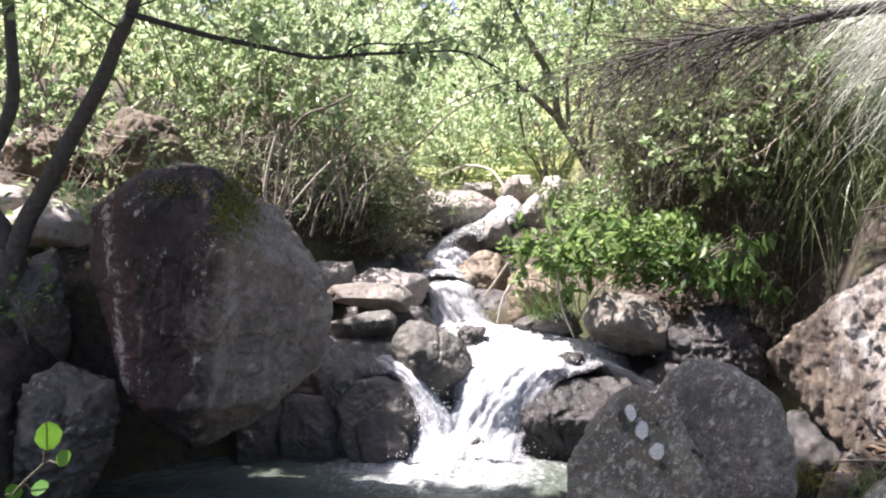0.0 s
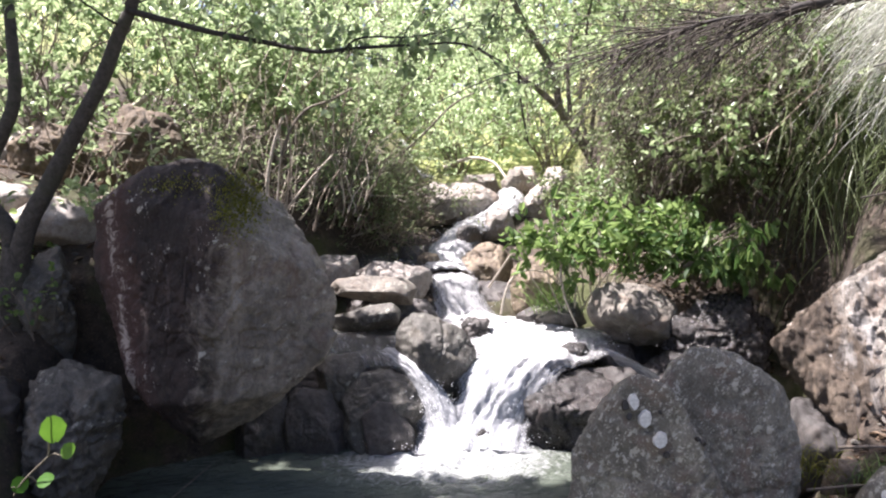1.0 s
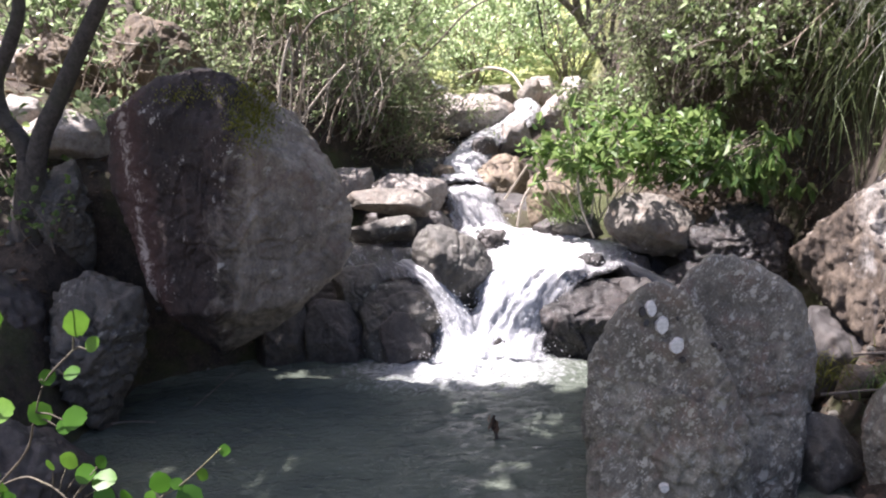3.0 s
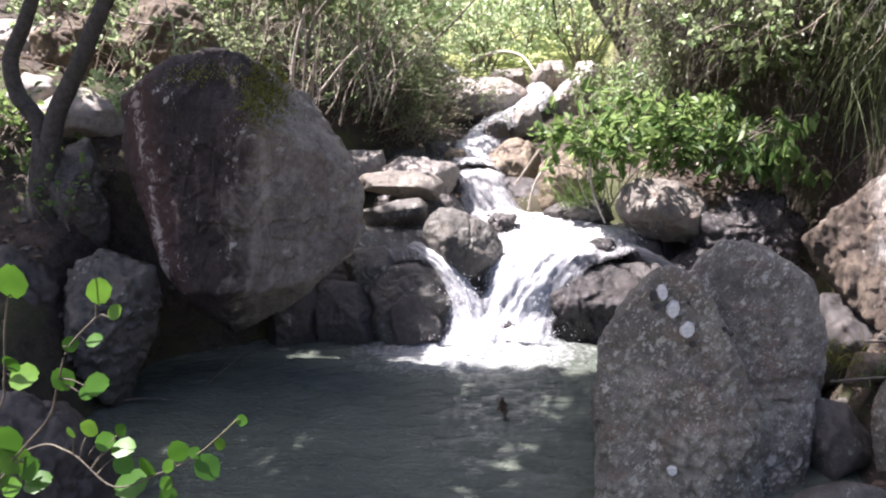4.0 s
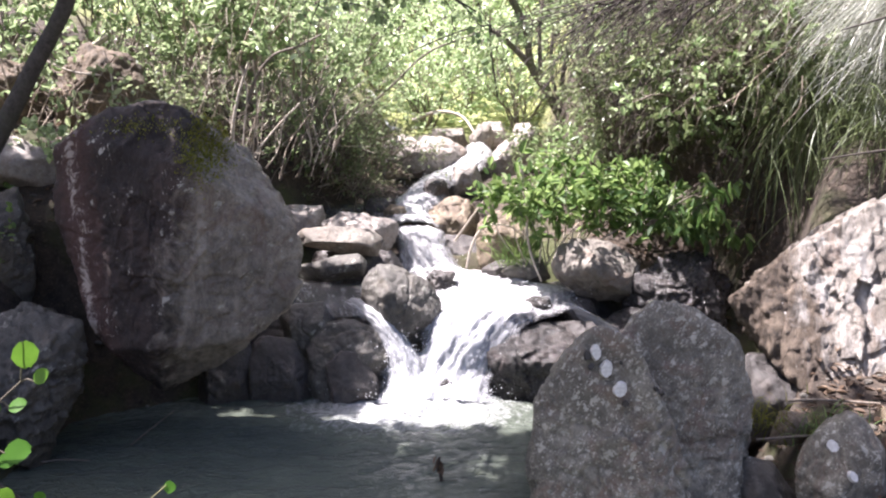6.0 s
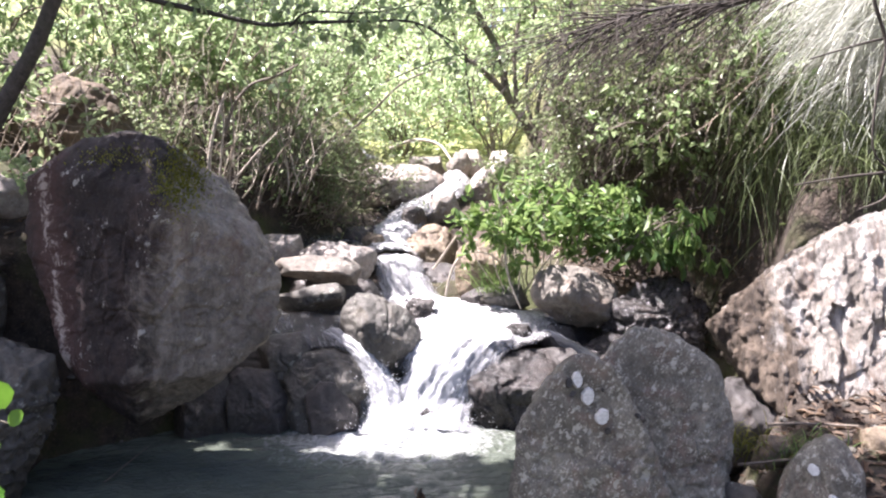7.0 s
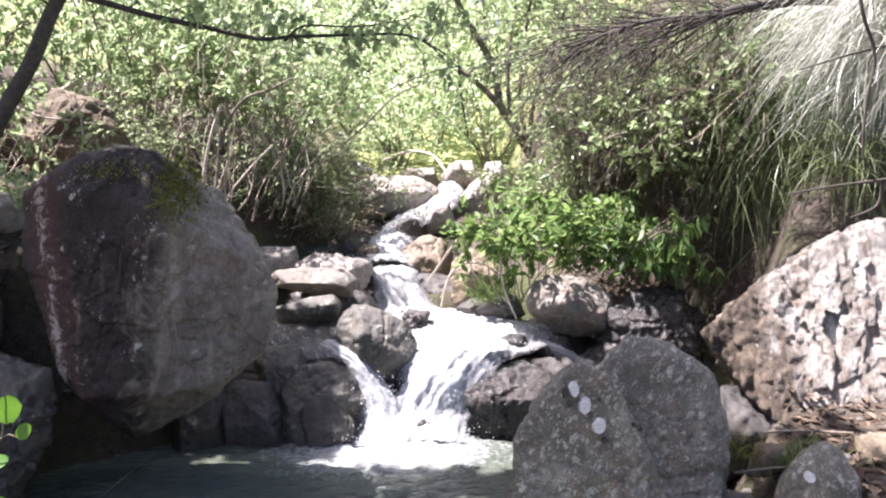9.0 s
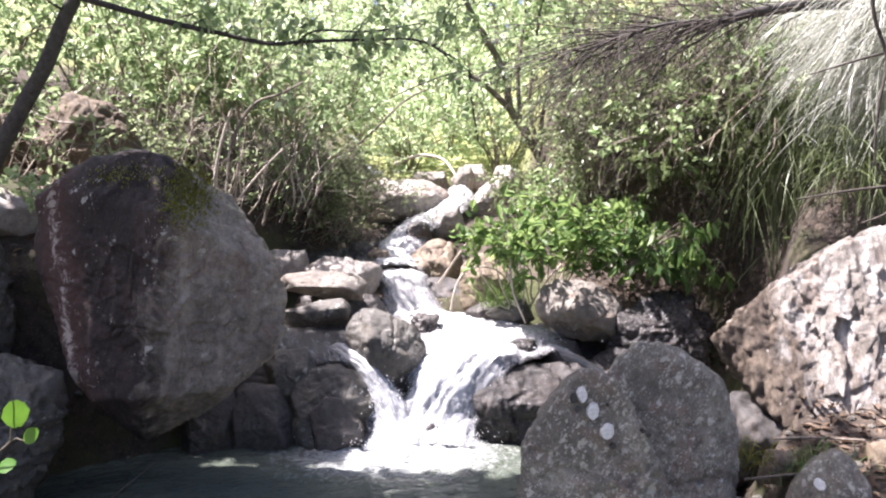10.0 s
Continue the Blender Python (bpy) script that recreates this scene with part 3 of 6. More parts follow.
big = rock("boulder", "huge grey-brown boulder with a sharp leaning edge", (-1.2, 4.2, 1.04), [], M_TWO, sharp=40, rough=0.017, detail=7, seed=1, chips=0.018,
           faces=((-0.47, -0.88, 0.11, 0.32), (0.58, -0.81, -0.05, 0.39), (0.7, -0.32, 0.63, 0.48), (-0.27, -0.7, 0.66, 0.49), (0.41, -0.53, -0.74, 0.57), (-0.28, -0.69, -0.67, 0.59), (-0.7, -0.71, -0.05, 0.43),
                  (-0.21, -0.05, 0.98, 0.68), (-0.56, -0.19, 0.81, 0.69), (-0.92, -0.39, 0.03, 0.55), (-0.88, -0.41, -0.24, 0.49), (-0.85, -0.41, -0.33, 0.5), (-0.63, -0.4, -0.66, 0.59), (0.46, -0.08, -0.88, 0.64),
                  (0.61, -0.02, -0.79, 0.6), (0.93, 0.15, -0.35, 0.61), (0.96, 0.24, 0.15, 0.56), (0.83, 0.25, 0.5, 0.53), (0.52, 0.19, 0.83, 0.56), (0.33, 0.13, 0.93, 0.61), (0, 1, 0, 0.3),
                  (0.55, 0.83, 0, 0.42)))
rock("mossy_rock", "upright grey rock with ivy and moss", (-2.12, 4.3, 1.0), [(130, 0.27), (67, 0.36), (9, 0.13), (21, 0.16), (-11, 0.17), (-90, 0.4), (178, 0.16), (151, 0.18)],
     M_DAMP, 0.16, 0.25, 26, 0.03, 6, 2, facets=8, chips=0.025)
rock("rock", "large ochre rock half hidden by shrubs", (-2.15, 5.65, 1.78), [(125, 0.36), (80, 0.36), (40, 0.36), (0, 0.38), (-90, 0.5), (180, 0.34)], M_OCHRE_DIM, 0.28, 0.3, 30, 0.025, 6, 54, chips=0.018)
rock("rock", "reddish rock half hidden by shrubs", (-2.7, 5.5, 1.75), [(125, 0.3), (80, 0.3), (40, 0.28), (0, 0.25), (-90, 0.5), (180, 0.3)], M_OCHRE_DIM, 0.25, 0.3, 30, 0.025, 6, 61, chips=0.018)
# two black rocks added to stand for the dark shade below the shrub
rock("rock", "black filler rock in place of the hollow's shade under the shrub", (1.72, 5.25, 0.5), [(125, 0.32), (80, 0.34), (40, 0.34), (0, 0.35), (-90, 0.5), (180, 0.34)], M_BLACK, 0.25, 0.3, 26, 0.03, 6, 62, chips=0.03)
rock("rock", "black filler rock in place of the hollow's shade under the shrub", (1.42, 5.15, 0.28), [(125, 0.22), (80, 0.22), (40, 0.24), (0, 0.25), (-90, 0.4), (180, 0.24)], M_BLACK, 0.2, 0.3, 26, 0.02, 6, 63, chips=0.03)
rock("shore_rock", "dark grey angular rock at the edge of the pool", (-1.79, 3.85, 0.44), [(114, 0.36), (71, 0.34), (63, 0.33), (24, 0.33), (-24, 0.21), (-1, 0.23), (-23, 0.26), (-90, 0.6), (-133, 0.36), (-171, 0.26), (157, 0.3)],
     M_DAMP, 0.22, 0.4, 30, 0.035, 6, 3, facets=10, chips=0.03)
rock("shore_rock", "dark rock in the shade of the bank", (-2.3, 3.75, 0.45), [(90, 0.4), (40, 0.35), (0, 0.3), (-90, 0.6), (180, 0.5), (140, 0.4)], M_WET, 0.25, 0.4, 14, 0.03, 6, 4)
rock("pale_rock", "pale sunlit rock on the bank", (-2.68, 4.9, 1.5), [(126, 0.14), (79, 0.14), (46, 0.17), (-21, 0.16), (-88, 0.2), (176, 0.3)], M_PALE, 0.15, 0.2, 18, 0.015, 5, 5)
rock("pale_rock", "flat pale rock lit by the sun", (-2.32, 4.75, 1.44), [(121, 0.14), (100, 0.12), (66, 0.12), (7, 0.26), (-87, 0.2), (160, 0.26)], M_PALE, 0.18, 0.2, 18, 0.015, 5, 6)
rock("pale_rock", "rounded reddish rock below the trees", (-3.16, 5.6, 1.85), [(91, 0.17), (84, 0.18), (29, 0.37), (-46, 0.3), (-89, 0.3), (170, 0.5)], M_PALE, 0.25, 0.3, 14, 0.02, 5, 7)
rock("stone", "flat pale dry stone beside the stream", (-0.89, 6.2, 0.94), [(108, 0.13), (87, 0.1), (18, 0.17), (-21, 0.17), (-91, 0.2), (-140, 0.2), (-170, 0.17)], M_PALE, 0.15, 0.18, 16, 0.014, 5, 8)
rock("stone", "cream-coloured sunlit stone beside the stream", (-0.42, 6.0, 0.87), [(119, 0.2), (84, 0.13), (77, 0.13), (55, 0.2), (-19, 0.27), (-57, 0.24), (-110, 0.2), (-150, 0.26)], M_PALE, 0.16, 0.25, 18, 0.014, 6, 9)
rock("slab", "flat grey slab resting on other stones", (-0.54, 5.6, 0.85), [(122, 0.21), (94, 0.1), (84, 0.1), (49, 0.21), (-26, 0.28), (-96, 0.09), (-102, 0.1), (-152, 0.3)], M_GREY, 0.2, 0.22, 18, 0.014, 6, 10,
     extra=((0, -0.5, 0.87, 0.14),))
rock("slab", "long grey slab lying aslant", (-0.57, 5.4, 0.68), [(105, 0.085), (99, 0.085), (44, 0.21), (-16, 0.21), (-79, 0.085), (-87, 0.09), (-178, 0.26)], M_DAMP, 0.09, 0.2, 14, 0.012, 6, 11)
rock("stone", "grey stone under the slabs", (-0.3, 5.75, 0.58), [(90, 0.18), (30, 0.2), (-30, 0.25), (-90, 0.2), (180, 0.5)], M_WET, 0.14, 0.2, 14, 0.02, 5, 12)
rock("boulder", "rounded grey boulder, wet at its foot", (-0.1, 5.05, 0.52), [(174, 0.26), (142, 0.29), (86, 0.25), (63, 0.215), (39, 0.22), (-1, 0.25), (-29, 0.28), (-91, 0.3), (-122, 0.24), (-158, 0.23)],
     M_DAMP, 0.22, 0.24, 14, 0.018, 6, 13)
rock("stone", "small dark stone in the rapid", (0.16, 5.5, 0.58), [(126, 0.1), (80, 0.09), (13, 0.11), (-49, 0.1), (-91, 0.14), (-172, 0.11)], M_WET, 0.09, 0.1, 12, 0.03, 5, 14)
WET = "dark wet stone at the edge of the pool"
rock("stone", "grey damp stone at the lip of the shelf", (-0.68, 4.95, 0.38), [(134, 0.19), (94, 0.17), (28, 0.17), (-10, 0.15), (-97, 0.25), (-172, 0.16)], M_DAMP, 0.13, 0.25, 26, 0.014, 6, 15)
rock("stone", "large damp grey stone beside the side fall", (-0.42, 4.9, 0.18), [(138, 0.32), (95, 0.29), (68, 0.28), (40, 0.3), (15, 0.3), (-30, 0.35), (-91, 0.45), (-150, 0.34), (180, 0.3)], M_DAMP, 0.18, 0.25, 26, 0.022, 6, 16, extra=((0.45, -0.5, 0.74, 0.27),))
rock("stone", WET, (-0.38, 4.72, 0.1), [(134, 0.21), (78, 0.20), (34, 0.15), (2, 0.16), (-91, 0.37), (-172, 0.15)], M_WET, 0.1, 0.14, 26, 0.012, 5, 17)
rock("stone", WET, (-0.84, 4.82, 0.12), [(130, 0.26), (82, 0.25), (33, 0.21), (2, 0.20), (-91, 0.44), (180, 0.20)], M_WET, 0.14, 0.25, 26, 0.012, 6, 18)
rock("stone", WET, (-1.14, 4.78, 0.15), [(128, 0.25), (82, 0.26), (13, 0.19), (-5, 0.17), (-91, 0.49), (177, 0.17)], M_WET, 0.14, 0.25, 30, 0.012, 6, 19)
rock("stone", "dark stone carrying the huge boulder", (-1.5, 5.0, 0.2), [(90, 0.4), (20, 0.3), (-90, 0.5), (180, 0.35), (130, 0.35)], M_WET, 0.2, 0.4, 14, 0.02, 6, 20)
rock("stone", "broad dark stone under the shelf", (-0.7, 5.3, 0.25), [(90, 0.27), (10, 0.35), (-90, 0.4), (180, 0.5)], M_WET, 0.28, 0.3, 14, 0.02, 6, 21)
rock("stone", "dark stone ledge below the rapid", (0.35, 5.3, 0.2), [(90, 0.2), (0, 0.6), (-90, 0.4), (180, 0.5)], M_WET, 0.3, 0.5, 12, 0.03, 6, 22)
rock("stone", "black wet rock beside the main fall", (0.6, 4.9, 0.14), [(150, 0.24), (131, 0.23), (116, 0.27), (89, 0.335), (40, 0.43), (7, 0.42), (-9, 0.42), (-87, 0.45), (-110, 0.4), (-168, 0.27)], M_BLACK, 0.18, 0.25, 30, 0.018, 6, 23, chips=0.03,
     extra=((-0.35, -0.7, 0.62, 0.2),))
rock("stone", "small black stone in the foot of the falls", (0.19, 4.72, 0.08), [(120, 0.09), (80, 0.09), (20, 0.09), (-90, 0.15), (170, 0.09)], M_BLACK, 0.07, 0.1, 20, 0.012, 5, 55)
rock("stone", "dark stone between the rapid and the bank", (1.06, 5.28, 0.42), [(120, 0.1), (80, 0.09), (20, 0.13), (-90, 0.2), (170, 0.1)], M_WET, 0.08, 0.12, 20, 0.014, 5, 56)
rock("stone", "dark stone between the rapid and the bank", (0.6, 5.75, 0.6), [(120, 0.1), (80, 0.1), (20, 0.15), (-90, 0.2), (170, 0.15)], M_WET, 0.08, 0.12, 20, 0.014, 5, 57)
rock("stone", "brown stone splitting the upper cascade", (0.14, 6.95, 1.14), [(120, 0.08), (80, 0.08), (20, 0.1), (-90, 0.2), (170, 0.1)], M_WET, 0.08, 0.12, 20, 0.014, 5, 58)
rock("stone", "brown stone splitting the upper cascade", (-0.2, 6.55, 0.94), [(120, 0.08), (80, 0.07), (20, 0.1), (-90, 0.2), (170, 0.1)], M_OCHRE, 0.08, 0.12, 20, 0.014, 5, 59)
rock("stone", "pale stone beside the upper cascade", (0.42, 7.4, 1.22), [(120, 0.12), (80, 0.11), (20, 0.14), (-90, 0.2), (170, 0.12)], M_PALE, 0.1, 0.15, 20, 0.014, 5, 60)
rock("stone", "small black stone in the rapid", (0.77, 5.12, 0.49), [(121, 0.08), (86, 0.07), (35, 0.1), (-71, 0.1), (-94, 0.1), (-163, 0.11)], M_BLACK, 0.08, 0.1, 14, 0.01, 5, 24)
lichened = rock("boulder", "large grey boulder speckled with lichen", (1.08, 3.5, 0.3), [], M_LICHEN, sharp=24, rough=0.02, detail=7, seed=25, chips=0.014,
                faces=((-0.41, 0.4, 0.82, 0.49), (0.17, 0.24, 0.96, 0.56), (0.59, 0.04, 0.81, 0.51), (0.71, -0.04, 0.71, 0.49), (0.92, -0.29, 0.25, 0.38), (0.93, -0.37, 0.04, 0.35), (0.9, -0.43, -0.11, 0.35),
                  (0.92, -0.4, -0.04, 0.34), (0.87, -0.46, -0.18, 0.4), (0, -0.49, -0.87, 0.66), (-0.97, 0.25, -0.06, 0.31), (-0.92, 0.35, 0.19, 0.27), (-0.89, 0.37, 0.27, 0.28), (-0.68, 0.42, 0.6, 0.4),
                  (0.1, -0.95, 0.28, 0.31), (0.6, -0.76, 0.2, 0.34), (0, 1, 0, 0.25)))
front_rock = rock("boulder", "lichened boulder with three white lichen discs", (0.74, 3.2, 0.3), [], M_LICHEN, sharp=24, rough=0.022, detail=7, seed=26, chips=0.016,
                  faces=((-0.06, 0.34, 0.94, 0.51), (0.51, 0.17, 0.85, 0.46), (0.86, -0.06, 0.51, 0.33), (0.94, -0.16, 0.31, 0.3), (0.96, -0.28, 0.09, 0.32), (0.85, -0.44, -0.28, 0.43), (0, -0.53, -0.85, 0.63),
                  (-0.98, 0.19, -0.04, 0.265), (-0.98, 0.19, -0.03, 0.265), (-0.97, 0.23, 0.05, 0.265), (-0.78, 0.3, 0.55, 0.355), (-0.06, -0.96, 0.26, 0.27), (-0.5, -0.84, 0.2, 0.35),
                  (0.4, -0.9, 0.15, 0.3), (0, 1, 0, 0.25)))
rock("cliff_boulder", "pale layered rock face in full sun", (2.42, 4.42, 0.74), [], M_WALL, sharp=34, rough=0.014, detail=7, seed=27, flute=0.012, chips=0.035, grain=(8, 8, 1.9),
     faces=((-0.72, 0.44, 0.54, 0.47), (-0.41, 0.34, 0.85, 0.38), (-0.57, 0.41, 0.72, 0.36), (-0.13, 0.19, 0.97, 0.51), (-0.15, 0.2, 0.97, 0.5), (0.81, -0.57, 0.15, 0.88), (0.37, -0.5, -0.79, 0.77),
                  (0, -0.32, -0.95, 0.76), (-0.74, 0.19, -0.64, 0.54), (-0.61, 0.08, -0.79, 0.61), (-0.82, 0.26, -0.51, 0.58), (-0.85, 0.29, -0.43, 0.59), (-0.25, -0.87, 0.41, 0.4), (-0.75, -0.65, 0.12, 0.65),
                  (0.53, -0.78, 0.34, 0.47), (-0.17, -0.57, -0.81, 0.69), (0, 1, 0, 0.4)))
rock("rock", "rounded rock under the green shrub", (1.22, 5.36, 0.68), [(157, 0.33), (113, 0.27), (80, 0.21), (54, 0.22), (12, 0.3), (-74, 0.25), (-99, 0.19), (-123, 0.21), (-150, 0.28)], M_GREY, 0.25, 0.3, 12, 0.018, 6, 28)
rock("rock", "dark rock hidden below the shrub", (1.3, 5.7, 0.3), [(90, 0.25), (0, 0.5), (-90, 0.3), (180, 0.4)], M_WET, 0.2, 0.3, 12, 0.03, 5, 29)
rock("rock", "ochre rock washed by the cascade", (0.26, 6.6, 0.82), [(130, 0.24), (125, 0.23), (81, 0.27), (33, 0.27), (-6, 0.24), (-24, 0.26), (-98, 0.3), (-136, 0.23)], M_OCHRE, 0.28, 0.3, 14, 0.02, 6, 30)
rock("rock", "dark rock below the cascade", (0.45, 6.3, 0.6), [(90, 0.2), (0, 0.25), (-90, 0.3), (180, 0.25)], M_WET, 0.2, 0.3, 12, 0.03, 5, 31)
rock("rock", "broad sunlit rock above the cascade", (0.03, 8.2, 1.38), [(121, 0.32), (87, 0.2), (65, 0.26), (17, 0.46), (-42, 0.41), (-91, 0.3), (-165, 0.46)], M_PALE, 0.35, 0.45, 12, 0.02, 6, 32)
rock("rock", "rounded pale rock up the stream", (0.68, 8.75, 1.56), [(147, 0.13), (83, 0.16), (26, 0.14), (-22, 0.14), (-82, 0.3), (-165, 0.15)], M_GREY, 0.14, 0.2, 12, 0.015, 5, 33)
rock("rock", "pale sunlit rock beside the upper stream", (0.98, 8.55, 1.32), [(142, 0.22), (130, 0.21), (101, 0.28), (11, 0.36), (-46, 0.3), (-64, 0.3), (-145, 0.45)], M_PALE, 0.25, 0.4, 14, 0.02, 6, 34)
rock("rock", "reddish rock in the shade of the shrub", (0.61, 6.0, 0.8), [(126, 0.2), (65, 0.21), (0, 0.2), (-67, 0.25), (-107, 0.25), (-177, 0.17)], M_OCHRE, 0.18, 0.3, 14, 0.02, 6, 35)
rock("stone", "small wedge-shaped stone by the water", (0.78, 5.6, 0.66), [(123, 0.09), (92, 0.09), (25, 0.12), (-75, 0.12), (-115, 0.12)], M_DAMP, 0.12, 0.15, 14, 0.012, 5, 36)
spotted = rock("stone", "small stone with white lichen spots", (1.65, 3.1, 0.32), [(152, 0.17), (140, 0.17), (125, 0.19), (63, 0.22), (34, 0.18), (8, 0.17), (-24, 0.19), (-92, 0.3), (-167, 0.19)], M_LICHEN, 0.17, 0.2, 14, 0.014, 6, 37)
rock("stone", "flat reddish stone on the bank", (2.14, 3.4, 0.34), [(170, 0.16), (96, 0.14), (75, 0.12), (4, 0.3), (-101, 0.2), (-145, 0.13)], M_OCHRE, 0.14, 0.2, 20, 0.01, 5, 38)
rock("stone", "smooth dark grey stone on the shore", (1.43, 3.3, 0.1), [(136, 0.17), (79, 0.17), (36, 0.14), (-5, 0.16), (-59, 0.17), (-83, 0.2), (-169, 0.13)], M_DAMP, 0.16, 0.2, 16, 0.01, 6, 39)
rock("stone", "low grey stone on the shore", (1.32, 2.8, 0.05), [(110, 0.16), (87, 0.14), (69, 0.15), (-6, 0.3), (-90, 0.2), (-165, 0.22)], M_DAMP, 0.16, 0.2, 14, 0.01, 5, 40)
rock("stone", "pale gravelly stone beside the upper stream", (0.82, 9.05, 1.66), [(90, 0.08), (30, 0.12), (-90, 0.25), (180, 0.12)], M_PALE, 0.14, 0.2, 14, 0.015, 5, 41)
rock("stone", "pale gravelly stone beside the upper stream", (1.18, 9.1, 1.64), [(90, 0.09), (20, 0.12), (-90, 0.25), (160, 0.12)], M_PALE, 0.14, 0.2, 14, 0.015, 5, 42)
rock("stone", "pale gravelly stone beside the upper stream", (0.35, 9.0, 1.56), [(90, 0.1), (20, 0.16), (-90, 0.25), (160, 0.25)], M_GREY, 0.14, 0.2, 14, 0.015, 5, 43)
rock("stone", "small reddish stone in the leaf litter", (1.72, 3.62, 0.3), [(90, 0.06), (20, 0.07), (-90, 0.1), (160, 0.07)], M_OCHRE, 0.06, 0.08, 14, 0.008, 5, 44)
rock("stone", "dark stone in the upper cascade", (-0.32, 6.75, 0.95), [(90, 0.1), (20, 0.14), (-90, 0.2), (160, 0.14)], M_WET, 0.1, 0.15, 14, 0.015, 5, 45)
stream("far_water", [(-0.7, 10.3, 2.1, 0.08, 0), (-0.66, 10.1, 1.95, 0.1, 0), (-0.55, 9.8, 1.72, 0.12, 0), (-0.3, 9.5, 1.6, 0.12, 0)], W_WHITE, "small bright fall far up the gorge", 0.03, 9)
# stones added for their dark colour, in place of the recess's shade
rock("stone", "filler stone added to darken the recess under the cliff boulder", (1.85, 4.15, 0.25), [(90, 0.22), (20, 0.3), (-90, 0.3), (160, 0.2)], M_WET, 0.2, 0.3, 14, 0.02, 5, 46)
rock("stone", "filler stone added to darken the recess under the cliff boulder", (2.15, 3.95, 0.22), [(90, 0.16), (20, 0.25), (-90, 0.3), (160, 0.2)], M_DAMP, 0.15, 0.3, 14, 0.02, 5, 47)
rock("bank_rock", "dark mossy rock between the alder's stems", (-2.75, 4.55, 1.0), [(90, 0.28), (40, 0.3), (0, 0.35), (-90, 0.5), (180, 0.5), (130, 0.32)], M_DAMP, 0.25, 0.3, 22, 0.03, 6, 48)
rock("bank_rock", "dark rock on the near bank below the sprigs", (-1.62, 2.75, 0.2), [(100, 0.34), (50, 0.3), (10, 0.28), (-90, 0.6), (180, 0.5), (140, 0.4)], M_WET, 0.3, 0.4, 24, 0.03, 6, 49)
rock("bank_rock", "low purplish-grey rock at the pool's edge", (-1.12, 2.3, 0.0), [(95, 0.14), (45, 0.16), (0, 0.18), (-90, 0.4), (180, 0.4), (140, 0.2)], M_WET, 0.2, 0.25, 20, 0.02, 6, 50)
rock("stone", "dark wet stone under the side runnel", (0.95, 5.03, 0.17), [(90, 0.26), (40, 0.3), (0, 0.3), (-90, 0.4), (180, 0.35), (140, 0.32)], M_WET, 0.16, 0.3, 16, 0.02, 6, 51)
rock("bank_rock", "mossy rock on the bank behind the alder", (-2.95, 5.2, 1.45), [(90, 0.2), (30, 0.25), (-90, 0.4), (160, 0.3)], M_DAMP, 0.2, 0.3, 18, 0.03, 5, 52)


# ---- trees, shrubs and grasses ----
def spray(rng, wood, at, way, length, r, twigs, per_twig, leaf_at, leaf_way, reach=0.35, wander=0.18, pull=(0, 0, 0.02), bare=0.25, droop=0.0, tuft=False):
    """One shoot with side twigs; the twigs' leaves are added to the lists."""
    line = shoot(rng, at, way, length, wander, pull, 8)
    wood.tube(line, r, r * 0.35, 5)
    for _ in range(twigs):
        k = rng.uniform(bare, 1.0) * (len(line) - 1.001)
        i = int(k)
        p = line[i] + (line[i + 1] - line[i]) * (k - i)
        d = unit(line[i + 1] - line[i]) * 0.7 + rng.normal(0, 0.75, 3) + np.array((0, 0, 0.1 - droop))
        tw = shoot(rng, p, d, reach * rng.uniform(0.4, 1.1), 0.25, (0, 0, -droop * 0.3), 4)
        wood.tube(tw, max(r * 0.3, 0.0016), 0.001, 3)
        for _ in range(per_twig):
            j = (rng.uniform(0.75, 1.0) if tuft else rng.uniform(0.2, 1.0) ** 0.6) * 3.999
            a = int(j)
            q = tw[a] + (tw[a + 1] - tw[a]) * (j - a)
            leaf_at.append(q + rng.normal(0, 0.022 if tuft else 0.012, 3))
            leaf_way.append(unit(tw[a + 1] - tw[a]) * 0.5 + rng.normal(0, 0.6, 3) - np.array((0, 0, droop)))
    return line


def bush(name, label, at, height, spread, stems, twigs, per_twig, leaf, size, seed, bark=None, lean=(0, 0), reach=0.4, category="shrub", bare=0.25, width=0.5, droop=0.1, r=0.009, group="", tuft=False):
    rng = np.random.default_rng(seed)
    z = float(ground_height(at[0], at[1])) if len(at) == 2 else at[2]
    base = np.array((at[0], at[1], z))
    ob = thing(name, base, label, category, group)
    wood, la, lw = Wood(), [], []
    for _ in range(stems):
        a, s = rng.uniform(0, 2 * np.pi), spread * math.sqrt(rng.uniform(0.02, 1.0))
        way = np.array((math.cos(a) * s + lean[0], math.sin(a) * s + lean[1], 1.0))
        off = np.array((math.cos(a), math.sin(a), -0.03)) * rng.uniform(0, 0.12)
        spray(rng, wood, off, way, height * rng.uniform(0.7, 1.12), r * rng.uniform(0.6, 1.3), twigs, per_twig, la, lw, reach, 0.16, (0, 0, -0.02), bare, droop, tuft)
    part("branchwork", wood.mesh("branchwork", bark or B_TWIG), ob, kind="stuff")
    part("foliage", leaf_mesh("foliage", la, lw, size, leaf, width, 0.35, seed), ob, kind="stuff")
    return ob


